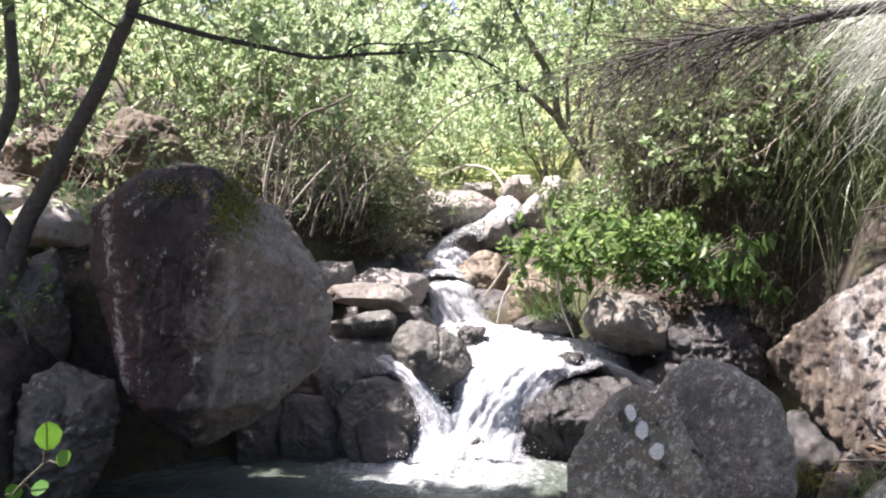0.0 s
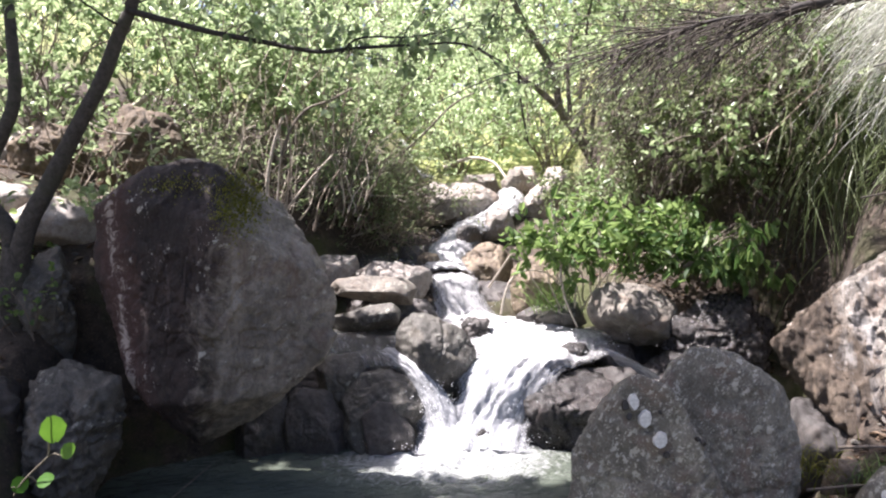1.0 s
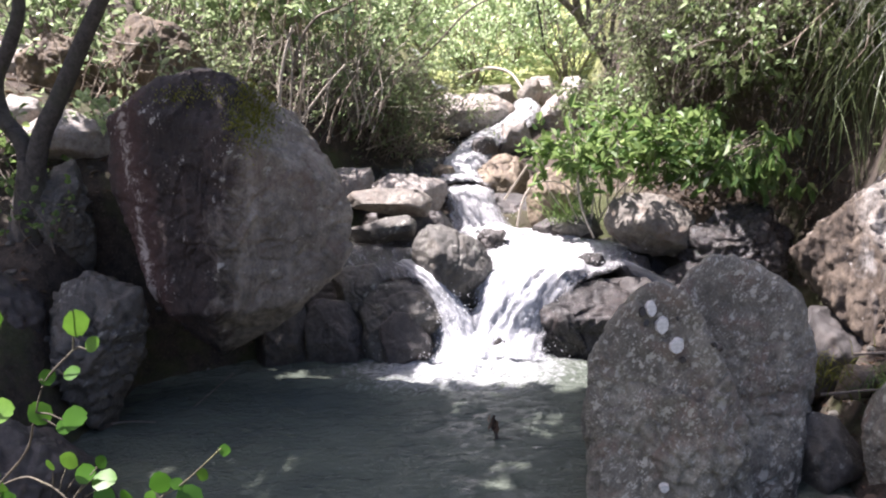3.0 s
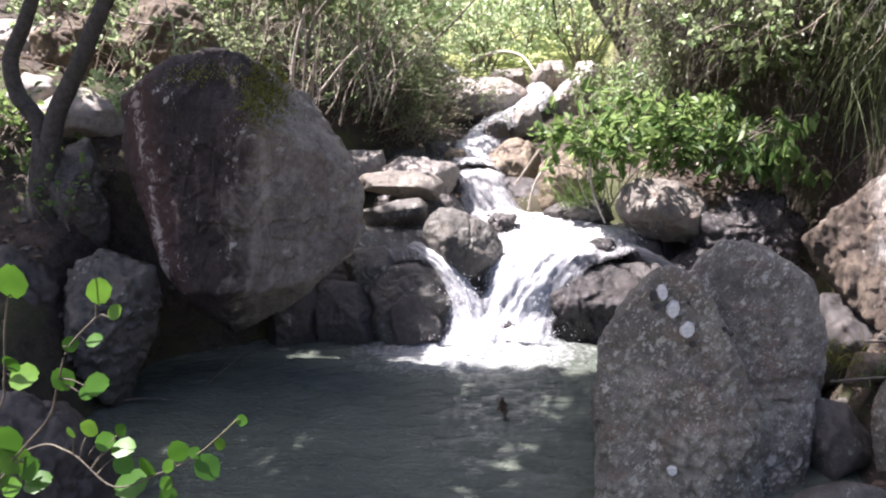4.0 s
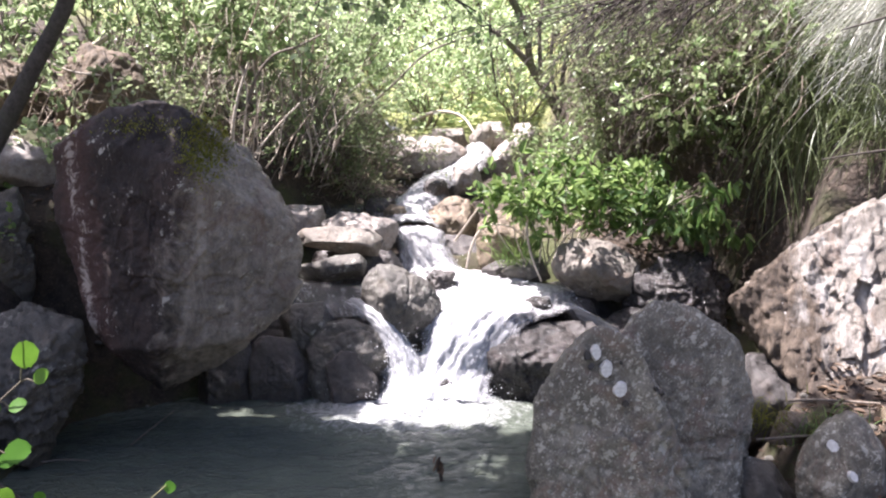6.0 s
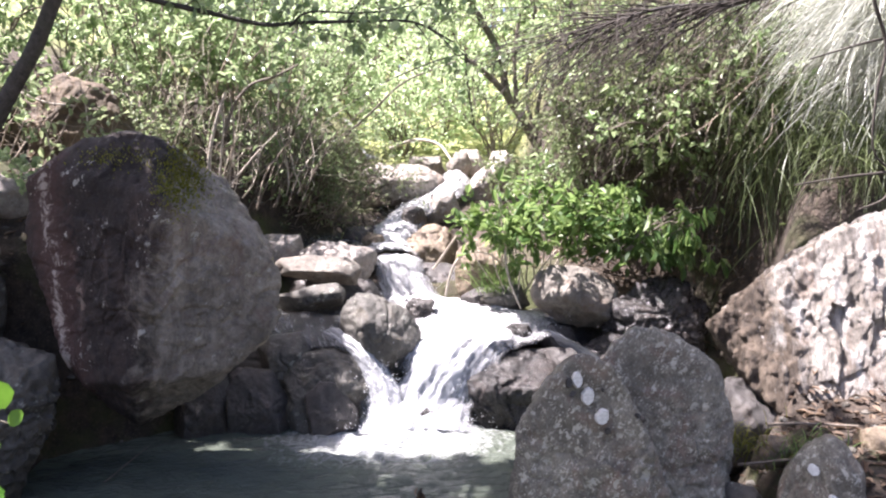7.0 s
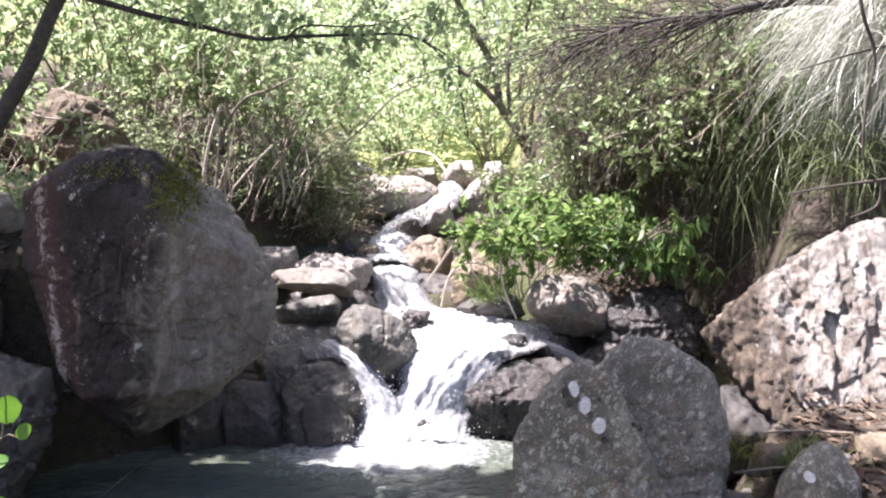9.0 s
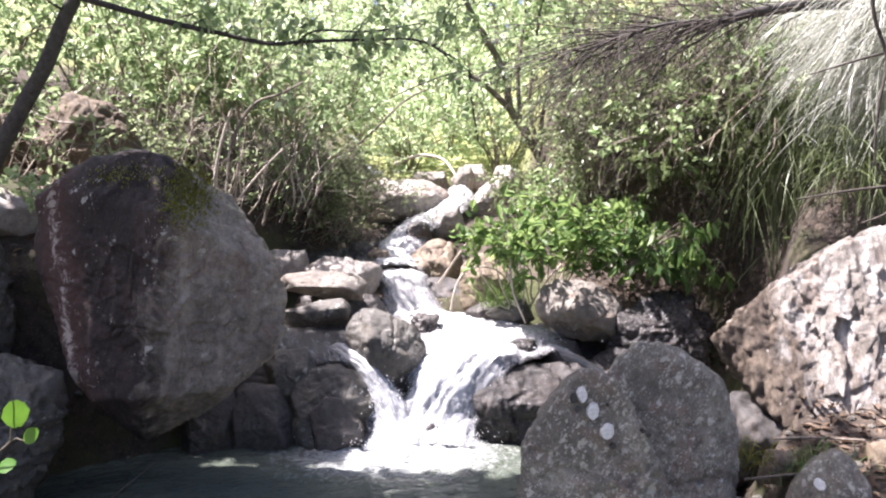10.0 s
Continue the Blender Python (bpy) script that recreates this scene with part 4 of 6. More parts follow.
def hanging(name, label, seed, count, box, length, way, pull, wood_mat, r=0.003, leaf=None, leaf_n=0, leaf_size=0.03, wander=0.14, category="brush", fork=2):
    """Thin strands that start in a box (two corners) and bend down."""
    rng = np.random.default_rng(seed)
    lo, hi = np.array(box[0]), np.array(box[1])
    base = (lo + hi) / 2
    ob = thing(name, base, label, category)
    wood, la, lw = Wood(), [], []
    for _ in range(count):
        p = rng.uniform(lo, hi) - base
        line = shoot(rng, p, np.array(way) + rng.normal(0, 0.3, 3), length * rng.uniform(0.45, 1.1), wander, pull, 8)
        wood.tube(line, r * rng.uniform(0.6, 1.4), r * 0.3, 3)
        for _ in range(fork):
            i = rng.integers(2, 8)
            tw = shoot(rng, line[i], line[i] - line[i - 1] + rng.normal(0, 0.06, 3), length * rng.uniform(0.1, 0.35), wander * 1.5, pull, 4)
            wood.tube(tw, r * 0.5, r * 0.25, 3)
        for _ in range(leaf_n):
            i = rng.integers(1, 9)
            la.append(line[i] + rng.normal(0, 0.02, 3))
            lw.append(line[i] - line[i - 1] + rng.normal(0, 0.05, 3))
    part("strand_tangle", wood.mesh("strand_tangle", wood_mat), ob, kind="stuff")
    if la:
        part("foliage", leaf_mesh("foliage", la, lw, leaf_size, leaf, 0.35, 0.3, seed), ob, kind="stuff")
    return ob


# left bank shrubs
SUNNY = "shrub with fresh sunlit green leaves on the bank"
TANGLE = "tangled grey-green shrub with bare brown stems"
bush("shrub", SUNNY, (-3.3, 6.5), 1.5, 0.55, 14, 8, 11, L_BRIGHT, 0.075, 101, tuft=True)
bush("shrub", SUNNY, (-2.65, 7.1), 1.6, 0.55, 16, 8, 11, L_BRIGHT, 0.075, 102, tuft=True)
bush("shrub", SUNNY, (-2.05, 6.9), 1.5, 0.5, 16, 8, 11, L_BRIGHT, 0.075, 103, bare=0.35, tuft=True)
bush("shrub", TANGLE, (-1.55, 6.7), 1.35, 0.5, 22, 7, 10, L_BRIGHT, 0.066, 104, bark=B_STEM, bare=0.45, width=0.5, r=0.011, tuft=True)
bush("shrub", TANGLE, (-1.15, 7.0), 1.35, 0.55, 22, 7, 10, L_BRIGHT, 0.066, 105, bark=B_STEM, bare=0.45, width=0.5, r=0.011, tuft=True)
bush("shrub", TANGLE, (-1.0, 7.6), 1.3, 0.55, 20, 12, 12, L_BRIGHT, 0.05, 106, lean=(0.25, -0.15))
bush("shrub", SUNNY, (-1.7, 8.0), 2.2, 0.5, 20, 8, 11, L_BRIGHT, 0.075, 107, tuft=True)
bush("shrub", SUNNY, (-2.8, 8.4), 2.3, 0.5, 20, 8, 11, L_BRIGHT, 0.075, 108, tuft=True)
bush("shrub", SUNNY, (-4.0, 7.6), 2.2, 0.5, 20, 8, 11, L_BRIGHT, 0.075, 109, tuft=True)
bush("shrub", "low brushwood with thin bare twigs over the water", (-0.75, 7.35, 1.25), 0.6, 0.9, 22, 9, 4, L_GREY, 0.035, 110, bark=B_TWIG, bare=0.2, r=0.006, lean=(0.3, -0.35))
bush("shrub", "low brushwood with thin bare twigs over the water", (-0.35, 7.6, 1.25), 0.5, 0.9, 16, 9, 5, L_GREY, 0.035, 111, bark=B_TWIG, bare=0.2, r=0.006, lean=(0.2, -0.35))

bush("shrub", "low leafy plants on the brown bank", (-2.9, 5.9), 0.6, 0.9, 6, 8, 6, L_BRIGHT, 0.075, 112)
bush("shrub", "low leafy plants on the brown bank", (-2.2, 6.1), 0.5, 0.9, 14, 9, 8, L_GREY, 0.045, 113)
bush("shrub", "low leafy plants on the brown bank", (-1.75, 5.9), 0.45, 0.9, 12, 9, 7, L_GREY, 0.045, 114)
bush("shrub", "thin leafy sprouts before the ochre rocks", (-2.5, 5.2, 1.45), 0.6, 0.5, 6, 6, 6, L_BRIGHT, 0.06, 120, bark=B_STEM, tuft=True)
bush("shrub", "thin leafy sprouts before the ochre rocks", (-1.95, 5.25, 1.4), 0.55, 0.6, 6, 6, 6, L_GREY, 0.055, 121, bark=B_STEM, tuft=True)
bush("shrub", "grey-green shrub leaning over the dark water", (-0.85, 7.0, 1.2), 0.8, 0.7, 18, 12, 12, L_GREY, 0.045, 115, lean=(0.1, -0.2))

bush("shrub", "small shaded plants under the alder", (-2.7, 4.35, 1.2), 0.35, 0.9, 12, 8, 6, L_SHRUB, 0.05, 116, width=0.7)

hanging("dry_brush", "pale brushwood over the dark water", 206, 90, ((-1.2, 6.7, 1.0), (-0.4, 7.2, 1.25)), 0.6, (0.35, -0.3, 0.5), (0, 0, -0.06), B_STEM, 0.004, L_GREY, 4, 0.04)

# woods up the gorge
FAR = "sunlit yellow-green thicket farther up the gorge"
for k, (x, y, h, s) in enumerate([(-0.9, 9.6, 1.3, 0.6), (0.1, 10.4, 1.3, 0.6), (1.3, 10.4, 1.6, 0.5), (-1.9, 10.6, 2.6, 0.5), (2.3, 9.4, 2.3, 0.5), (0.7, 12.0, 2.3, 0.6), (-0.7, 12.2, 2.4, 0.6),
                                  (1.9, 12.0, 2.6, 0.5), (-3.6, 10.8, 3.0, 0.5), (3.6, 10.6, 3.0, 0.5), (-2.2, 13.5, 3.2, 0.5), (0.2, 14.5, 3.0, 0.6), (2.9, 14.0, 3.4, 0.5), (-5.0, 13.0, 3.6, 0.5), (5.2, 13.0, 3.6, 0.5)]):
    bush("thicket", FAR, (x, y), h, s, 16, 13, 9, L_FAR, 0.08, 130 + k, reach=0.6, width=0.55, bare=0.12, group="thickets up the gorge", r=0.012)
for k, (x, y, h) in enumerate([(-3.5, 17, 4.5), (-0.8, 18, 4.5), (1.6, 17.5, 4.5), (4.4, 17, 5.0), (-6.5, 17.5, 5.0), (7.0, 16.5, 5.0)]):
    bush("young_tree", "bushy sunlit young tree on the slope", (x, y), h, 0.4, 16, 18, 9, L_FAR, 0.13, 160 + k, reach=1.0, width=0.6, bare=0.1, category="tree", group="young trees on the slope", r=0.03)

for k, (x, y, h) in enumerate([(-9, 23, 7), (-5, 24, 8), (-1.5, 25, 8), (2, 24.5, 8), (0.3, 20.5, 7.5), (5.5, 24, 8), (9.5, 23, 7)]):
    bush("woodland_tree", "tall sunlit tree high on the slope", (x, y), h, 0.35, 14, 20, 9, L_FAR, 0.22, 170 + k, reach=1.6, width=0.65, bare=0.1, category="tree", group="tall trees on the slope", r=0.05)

# right bank
bush("shrub", "leafy green shrub among dry brush", (2.6, 5.7, 2.2), 0.9, 0.8, 14, 9, 10, L_BRIGHT, 0.075, 180, tuft=True)
bush("shrub", "leafy green shrub among dry brush", (1.8, 7.0, 2.0), 1.2, 0.6, 14, 9, 10, L_BRIGHT, 0.075, 181, tuft=True)
bush("shrub", "leafy green shrub among dry brush", (3.0, 6.4), 1.3, 0.6, 14, 9, 10, L_BRIGHT, 0.075, 182, tuft=True)
bush("shrub", "leafy green shrub among dry brush", (1.85, 5.45, 1.7), 0.6, 0.7, 9, 7, 9, L_BRIGHT, 0.06, 195, lean=(-0.1, -0.2), tuft=True)
bush("shrub", "leafy green shrub among dry brush", (2.35, 5.4, 2.0), 0.55, 0.7, 9, 7, 9, L_BRIGHT, 0.06, 196, lean=(-0.2, -0.2), tuft=True)
bush("shrub", "leafy green shrub among dry brush", (3.2, 7.8), 1.6, 0.6, 16, 9, 10, L_BRIGHT, 0.075, 183, tuft=True)

bush("shrub", "leafy green shrub among dry brush", (2.0, 6.1, 1.9), 0.8, 0.7, 14, 12, 11, L_REED, 0.06, 184, lean=(-0.3, -0.4), droop=0.4)
bush("shrub", "leafy green shrub among dry brush", (1.6, 6.5, 1.6), 0.9, 0.6, 14, 12, 11, L_GREY, 0.05, 185, lean=(-0.1, -0.2), droop=0.3)
bush("shrub", "shaded olive shrub over the dark hollow", (2.3, 5.6, 1.7), 0.7, 0.8, 16, 12, 10, L_REED, 0.06, 186, lean=(-0.4, -0.4), droop=0.5)

bush("shrub", "low leafy shrub at the foot of the forked tree", (1.5, 7.2, 1.2), 0.4, 0.8, 14, 10, 6, L_BRIGHT, 0.075, 187, lean=(0, -0.2), droop=0.2)
bush("shrub", "low leafy shrub at the foot of the forked tree", (1.2, 7.9, 1.3), 0.3, 0.8, 10, 10, 9, L_GREY, 0.05, 188, lean=(0, -0.2), droop=0.2)

# the green shrub over the rapid
for k, (x, y, z, h, st, lx, ly) in enumerate([(0.86, 5.62, 0.62, 0.72, 9, -0.32, -0.1), (1.06, 5.7, 0.7, 0.78, 10, 0.0, -0.15), (1.32, 5.75, 0.92, 0.56, 9, 0.25, -0.25), (1.52, 5.65, 0.95, 0.42, 8, 0.4, -0.25)]):
    bush("leafy_shrub", "lush green shrub with pale stems above the rapid", (x, y, z), h, 0.55, st, 10, 6, L_SHRUB, 0.088, 190 + k, bark=B_PALE, lean=(lx, ly), reach=0.2, bare=0.62 if k < 2 else 0.4, width=0.42, r=0.006, droop=0.12)
bush("leafy_shrub", "hanging dark green branch of the shrub", (1.56, 5.35, 1.0), 0.5, 0.4, 12, 8, 6, L_SHRUB, 0.085, 194, bark=B_TWIG, lean=(1.1, -0.6), reach=0.18, width=0.42, r=0.006, droop=0.9)


DRY = "dry brown twigs hanging over the shaded bank"
hanging("dry_brush", DRY, 200, 420, ((1.5, 6.4, 1.8), (2.3, 7.2, 3.1)), 0.95, (-0.1, -0.35, -0.2), (0, 0, -0.09), B_TWIG, 0.0035, L_REED, 3, 0.05)
hanging("dry_brush", DRY, 201, 420, ((1.7, 5.8, 1.8), (2.8, 6.5, 2.9)), 1.0, (-0.6, -0.4, -0.1), (0, 0, -0.09), B_DEAD, 0.003, L_REED, 2, 0.05)
hanging("dry_brush", DRY, 205, 300, ((2.0, 5.2, 1.9), (2.9, 5.8, 2.7)), 0.9, (-0.6, -0.35, 0.0), (0, 0, -0.1), B_TWIG, 0.003, L_REED, 3, 0.05)
hanging("dry_brush", "upright dry stems among the undergrowth", 202, 220, ((1.5, 6.6, 1.2), (2.5, 7.6, 1.7)), 1.4, (0.05, 0.0, 1.0), (0, 0, -0.02), B_TWIG, 0.005, L_REED, 5, 0.04)
hanging("dry_brush", "brown stems standing behind the huge boulder", 203, 110, ((-2.1, 6.2, 1.2), (-0.7, 6.9, 1.4)), 1.0, (0.15, 0.0, 1.0), (0.02, 0, -0.01), B_TWIG, 0.006, L_BRIGHT, 6, 0.05, wander=0.2)
hanging("dry_brush", "pale stems standing in the tangled shrubs", 207, 70, ((-2.5, 6.0, 1.3), (-0.7, 6.5, 1.5)), 1.1, (0.3, -0.05, 1.0), (0, 0, 0), B_PALE, 0.006, L_BRIGHT, 5, 0.05, wander=0.2)
hanging("roots", "dead roots and stalks on the dark bank", 204, 90, ((2.0, 5.3, 1.0), (2.5, 5.8, 1.6)), 0.5, (-0.1, -0.3, -0.6), (0, 0, -0.08), B_DEAD, 0.004, L_DRY, 3, 0.04)


def tussock(name, label, at, count, length, way, spread, mat, seed, width=0.005, sag=0.16):
    """A tuft of long bending grass blades."""
    rng = np.random.default_rng(seed)
    ob = thing(name, at, label, "grass")
    n, m = count, 8
    root = rng.normal(0, 1, (n, 3)) * np.array(spread)
    d = unit(np.array(way) + rng.normal(0, 0.32, (n, 3)))
    step = (length * rng.uniform(0.5, 1.15, n) / m)[:, None]
    p, pts = root.copy(), [root.copy()]
    for _ in range(m):
        d = unit(d + np.array((0, 0, -sag)) + rng.normal(0, 0.05, (n, 3)))
        p = p + d * step
        pts.append(p.copy())
    P = np.stack(pts, 1)
    side = unit(np.cross(d, rng.normal(0, 1, (n, 3))))
    w = np.linspace(1, 0.15, m + 1)[None, :, None] * width * 0.5 * rng.uniform(0.6, 1.4, (n, 1, 1))
    V = np.stack([P - side[:, None] * w, P + side[:, None] * w], 2).reshape(-1, 3)
    o = (np.arange(n)[:, None] * (m + 1) + np.arange(m)[None, :]).ravel()[:, None] * 2
    part("blade_tuft", quad_mesh("blade_tuft", V, o + np.array([[0, 1, 3, 2]]), mat), ob, kind="stuff")
    return ob


PALE_G = "long pale grass tussock hanging in the sun"
tussock("grass_tussock", PALE_G, (2.97, 4.75, 2.62), 2200, 0.85, (-0.7, -0.25, 0.1), (0.17, 0.2, 0.22), L_SUN_GRASS, 210, 0.007)
tussock("grass_tussock", PALE_G, (3.0, 4.7, 2.3), 1300, 0.6, (-0.35, -0.25, -0.1), (0.16, 0.18, 0.2), L_SUN_GRASS, 211, 0.007)
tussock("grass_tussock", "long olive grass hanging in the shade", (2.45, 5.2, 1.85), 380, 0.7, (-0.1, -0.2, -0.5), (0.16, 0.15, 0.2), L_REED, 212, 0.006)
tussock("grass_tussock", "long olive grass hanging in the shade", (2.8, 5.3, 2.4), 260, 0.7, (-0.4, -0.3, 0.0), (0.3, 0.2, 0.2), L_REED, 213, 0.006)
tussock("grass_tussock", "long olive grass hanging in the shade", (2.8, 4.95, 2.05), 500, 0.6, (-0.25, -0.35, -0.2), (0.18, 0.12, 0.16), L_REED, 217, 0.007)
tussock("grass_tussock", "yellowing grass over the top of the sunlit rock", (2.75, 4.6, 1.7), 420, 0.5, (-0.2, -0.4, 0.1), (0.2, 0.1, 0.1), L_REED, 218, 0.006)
tussock("grass_tussock", "short yellow-green grass beside the rapid", (0.72, 5.62, 0.68), 160, 0.28, (-0.1, -0.2, 1.0), (0.09, 0.05, 0.02), L_SHRUB, 214, 0.007, 0.12)
tussock("grass_tussock", "green moss and grass on the bank", (1.85, 3.45, 0.3), 260, 0.12, (0, -0.2, 1.0), (0.1, 0.09, 0.03), L_SHRUB, 215, 0.006, 0.2)
tussock("grass_tussock", "green moss and grass on the bank", (1.55, 3.65, 0.3), 200, 0.1, (0, -0.2, 1.0), (0.12, 0.08, 0.03), L_MOSS, 216, 0.006, 0.2)


# ---- alder leaning over the left bank ----
def alder():
    rng = np.random.default_rng(300)
    ob = thing("alder_tree", (-2.12, 4.2, 1.2), "dark alder leaning over the boulders, leafy overhead", "tree")
    o = np.array((-2.12, 4.2, 1.2))
    trunk = Wood()
    main = spline([(-2.3, 4.2, 0.8), (-2.24, 4.2, 1.1), (-2.15, 4.2, 1.4), (-2.05, 4.2, 1.57), (-1.95, 4.2, 1.74), (-1.84, 4.2, 1.93), (-1.72, 4.2, 2.13), (-1.63, 4.2, 2.33), (-1.53, 4.2, 2.54), (-1.4, 4.3, 3.1), (-1.25, 4.4, 3.9), (-1.1, 4.5, 4.6)], 6) - o
    trunk.tube(main, 0.055, 0.022, 10)
    second = spline([(-2.26, 4.24, 1.0), (-2.27, 4.25, 1.36), (-2.36, 4.25, 1.52), (-2.37, 4.25, 1.7), (-2.27, 4.25, 1.88), (-2.2, 4.25, 2.05), (-2.2, 4.27, 2.3), (-2.3, 4.4, 3.0), (-2.5, 4.6, 3.9)], 7) - o
    trunk.tube(spline([(-2.22, 4.22, 1.3), (-2.26, 4.22, 1.05), (-2.31, 4.2, 0.8), (-2.38, 4.18, 0.55)], 6) - o, 0.065, 0.14, 12)
    part("trunk", trunk.mesh("trunk", B_ALDER), ob)
    trunk = Wood()
    trunk.tube(second, 0.05, 0.022, 9)
    part("trunk", trunk.mesh("trunk", B_ALDER), ob)
    limbs, la, lw = Wood(), [], []
    low = spline([(-1.55, 4.17, 2.46), (-1.33, 4.1, 2.39), (-1.11, 4.1, 2.33), (-0.87, 4.1, 2.28), (-0.62, 4.1, 2.23), (-0.46, 4.1, 2.24), (-0.18, 4.1, 2.25), (0.09, 4.1, 2.25), (0.28, 4.1, 2.16)], 6) - o
    bough = Wood()
    bough.tube(low, 0.017, 0.004, 6)
    part("branch", bough.mesh("branch", B_DARK), ob)
    limbs.tube(spline([(-0.5, 4.1, 2.22), (-0.4, 4.05, 2.28), (-0.15, 4.05, 2.28), (0.1, 4.0, 2.31)], 6) - o, 0.007, 0.003, 5)
    for a in rng.integers(8, len(low) - 1, 28):
        way = np.array((0.5, rng.normal(0, 0.5), rng.normal(0.1, 0.5)))
        spray(rng, limbs, low[a], way, rng.uniform(0.2, 0.5), 0.003, 5, 4, la, lw, 0.14, 0.2, (0, 0, -0.02), 0.1, 0.2)
    for src in (main, second):
        for a in rng.integers(44, len(src) - 1, 10):
            way = np.array((rng.normal(0.1, 0.8), rng.normal(0, 0.7), rng.normal(0.25, 0.3)))
            spray(rng, limbs, src[a], way, rng.uniform(0.4, 0.9), 0.007, 8, 5, la, lw, 0.2, 0.2, (0, 0, -0.01), 0.2, 0.2)
    part("foliage", leaf_mesh("foliage", la, lw, 0.046, L_BRIGHT, 0.7, 0.4, 301), ob, kind="stuff")
    la, lw = [], []
    # unseen leaf clusters added above, placed to shade the boulders and the pool
    for c, rad, n in (((-2.33, 4.05, 4.2), (0.42, 0.42, 0.35), 42), ((-1.35, 3.8, 4.4), (0.7, 0.5, 0.4), 24), ((-0.5, 3.7, 4.5), (0.7, 0.55, 0.4), 60), ((-2.6, 2.75, 4.3), (0.9, 0.75, 0.4), 60), ((-3.7, 3.9, 4.2), (0.6, 0.6, 0.4), 30), ((-3.0, 5.0, 4.3), (0.4, 0.35, 0.3), 22), ((0.1, 3.1, 4.6), (0.45, 0.4, 0.3), 30), ((-3.35, 4.3, 4.2), (0.3, 0.2, 0.25), 16), ((-3.28, 4.64, 4.2), (0.25, 0.18, 0.2), 18), ((-2.62, 5.1, 4.25), (0.22, 0.15, 0.2), 12), ((-1.55, 4.52, 4.35), (0.42, 0.12, 0.2), 14), ((-1.2, 3.4, 4.4), (0.6, 0.4, 0.3), 30), ((-2.45, 5.3, 4.3), (0.4, 0.28, 0.25), 26), ((-3.4, 3.0, 4.3), (0.7, 0.6, 0.4), 46)):
        knot = main[-8] if c[0] > -2 else second[-4]
        for _ in range(n):
            e = np.array(c) - o + unit(rng.normal(0, 1, 3)) * np.array(rad) * rng.uniform(0.2, 1.0) ** 0.5
            line = shoot(rng, knot * 0.4 + e * 0.6, e - knot, 0.8, 0.15, (0, 0, 0), 6)
            limbs.tube(np.vstack([knot, knot * 0.6 + e * 0.4, line[0]]), 0.012, 0.006, 4)
            small = rad[0] < 0.55
            spray(rng, limbs, line[0] if not small else e, e - knot, 0.2 if small else 0.7, 0.006, 12, 8, la, lw, 0.15 if small else 0.3, 0.2, (0, 0, 0), 0.05, 0.1)
    part("branchwork", limbs.mesh("branchwork", B_DARK), ob, kind="stuff")
    part("crown", leaf_mesh("crown", la, lw, 0.085, L_BRIGHT, 0.8, 0.6, 302), ob, kind="stuff")


alder()


# ---- forked tree up the stream ----
def forked_tree():
    rng = np.random.default_rng(310)
    o = np.array((1.47, 8.3, 1.5))
    ob = thing("forked_tree", o, "slender forked tree with thin dark stems", "tree")
    a = spline([(1.58, 8.3, 1.2), (1.53, 8.3, 1.61), (1.28, 8.3, 2.08), (1.13, 8.3, 2.31), (1.07, 8.3, 2.66), (0.89, 8.3, 3.0), (0.71, 8.3, 3.3), (0.4, 8.3, 4.0)], 6) - o
    b = spline([(1.15, 8.3, 2.28), (0.92, 8.3, 2.5), (0.7, 8.3, 2.66)], 7) - o
    c = spline([(1.53, 8.3, 1.6), (1.46, 8.33, 2.08), (1.55, 8.35, 2.49), (1.74, 8.35, 3.02), (1.9, 8.4, 3.6)], 7) - o
    d = spline([(1.24, 8.3, 2.15), (1.22, 8.35, 2.7), (1.3, 8.4, 3.4), (1.3, 8.4, 4.0)], 7) - o
    e = spline([(1.5, 8.3, 1.75), (1.35, 8.35, 2.3), (1.42, 8.4, 3.1), (1.55, 8.4, 3.9)], 7) - o
    for line, r in ((a, 0.055), (b, 0.04), (c, 0.03), (d, 0.026), (e, 0.024)):
        trunk = Wood()
        trunk.tube(line, r, r * 0.5, 7)
        part("stem", trunk.mesh("stem", B_MOSSY), ob)
    twigs, la, lw = Wood(), [], []
    twigs.tube(spline([(0.7, 8.3, 2.7), (0.72, 8.28, 2.4), (0.79, 8.25, 1.98)], 6) - o, 0.016, 0.01, 5)
    twigs.tube(spline([(0.7, 8.3, 2.7), (0.4, 8.2, 2.62), (-0.1, 8.1, 2.4), (-0.4, 8.0, 2.2)], 6) - o, 0.01, 0.005, 5)
    for line in (a, b, c, d, e):
        for i in rng.integers(2 * len(line) // 3, len(line) - 1, 9):
            way = np.array((rng.normal(-0.1, 0.8), rng.normal(-0.2, 0.6), rng.normal(0.2, 0.5)))
            spray(rng, twigs, line[i], way, rng.uniform(0.4, 1.0), 0.006, 8, 6, la, lw, 0.25, 0.2, (0, 0, -0.02), 0.2, 0.2)
    part("branchwork", twigs.mesh("branchwork", B_DARK), ob, kind="stuff")
    part("foliage", leaf_mesh("foliage", la, lw, 0.06, L_BRIGHT, 0.6, 0.4, 311), ob, kind="stuff")


forked_tree()


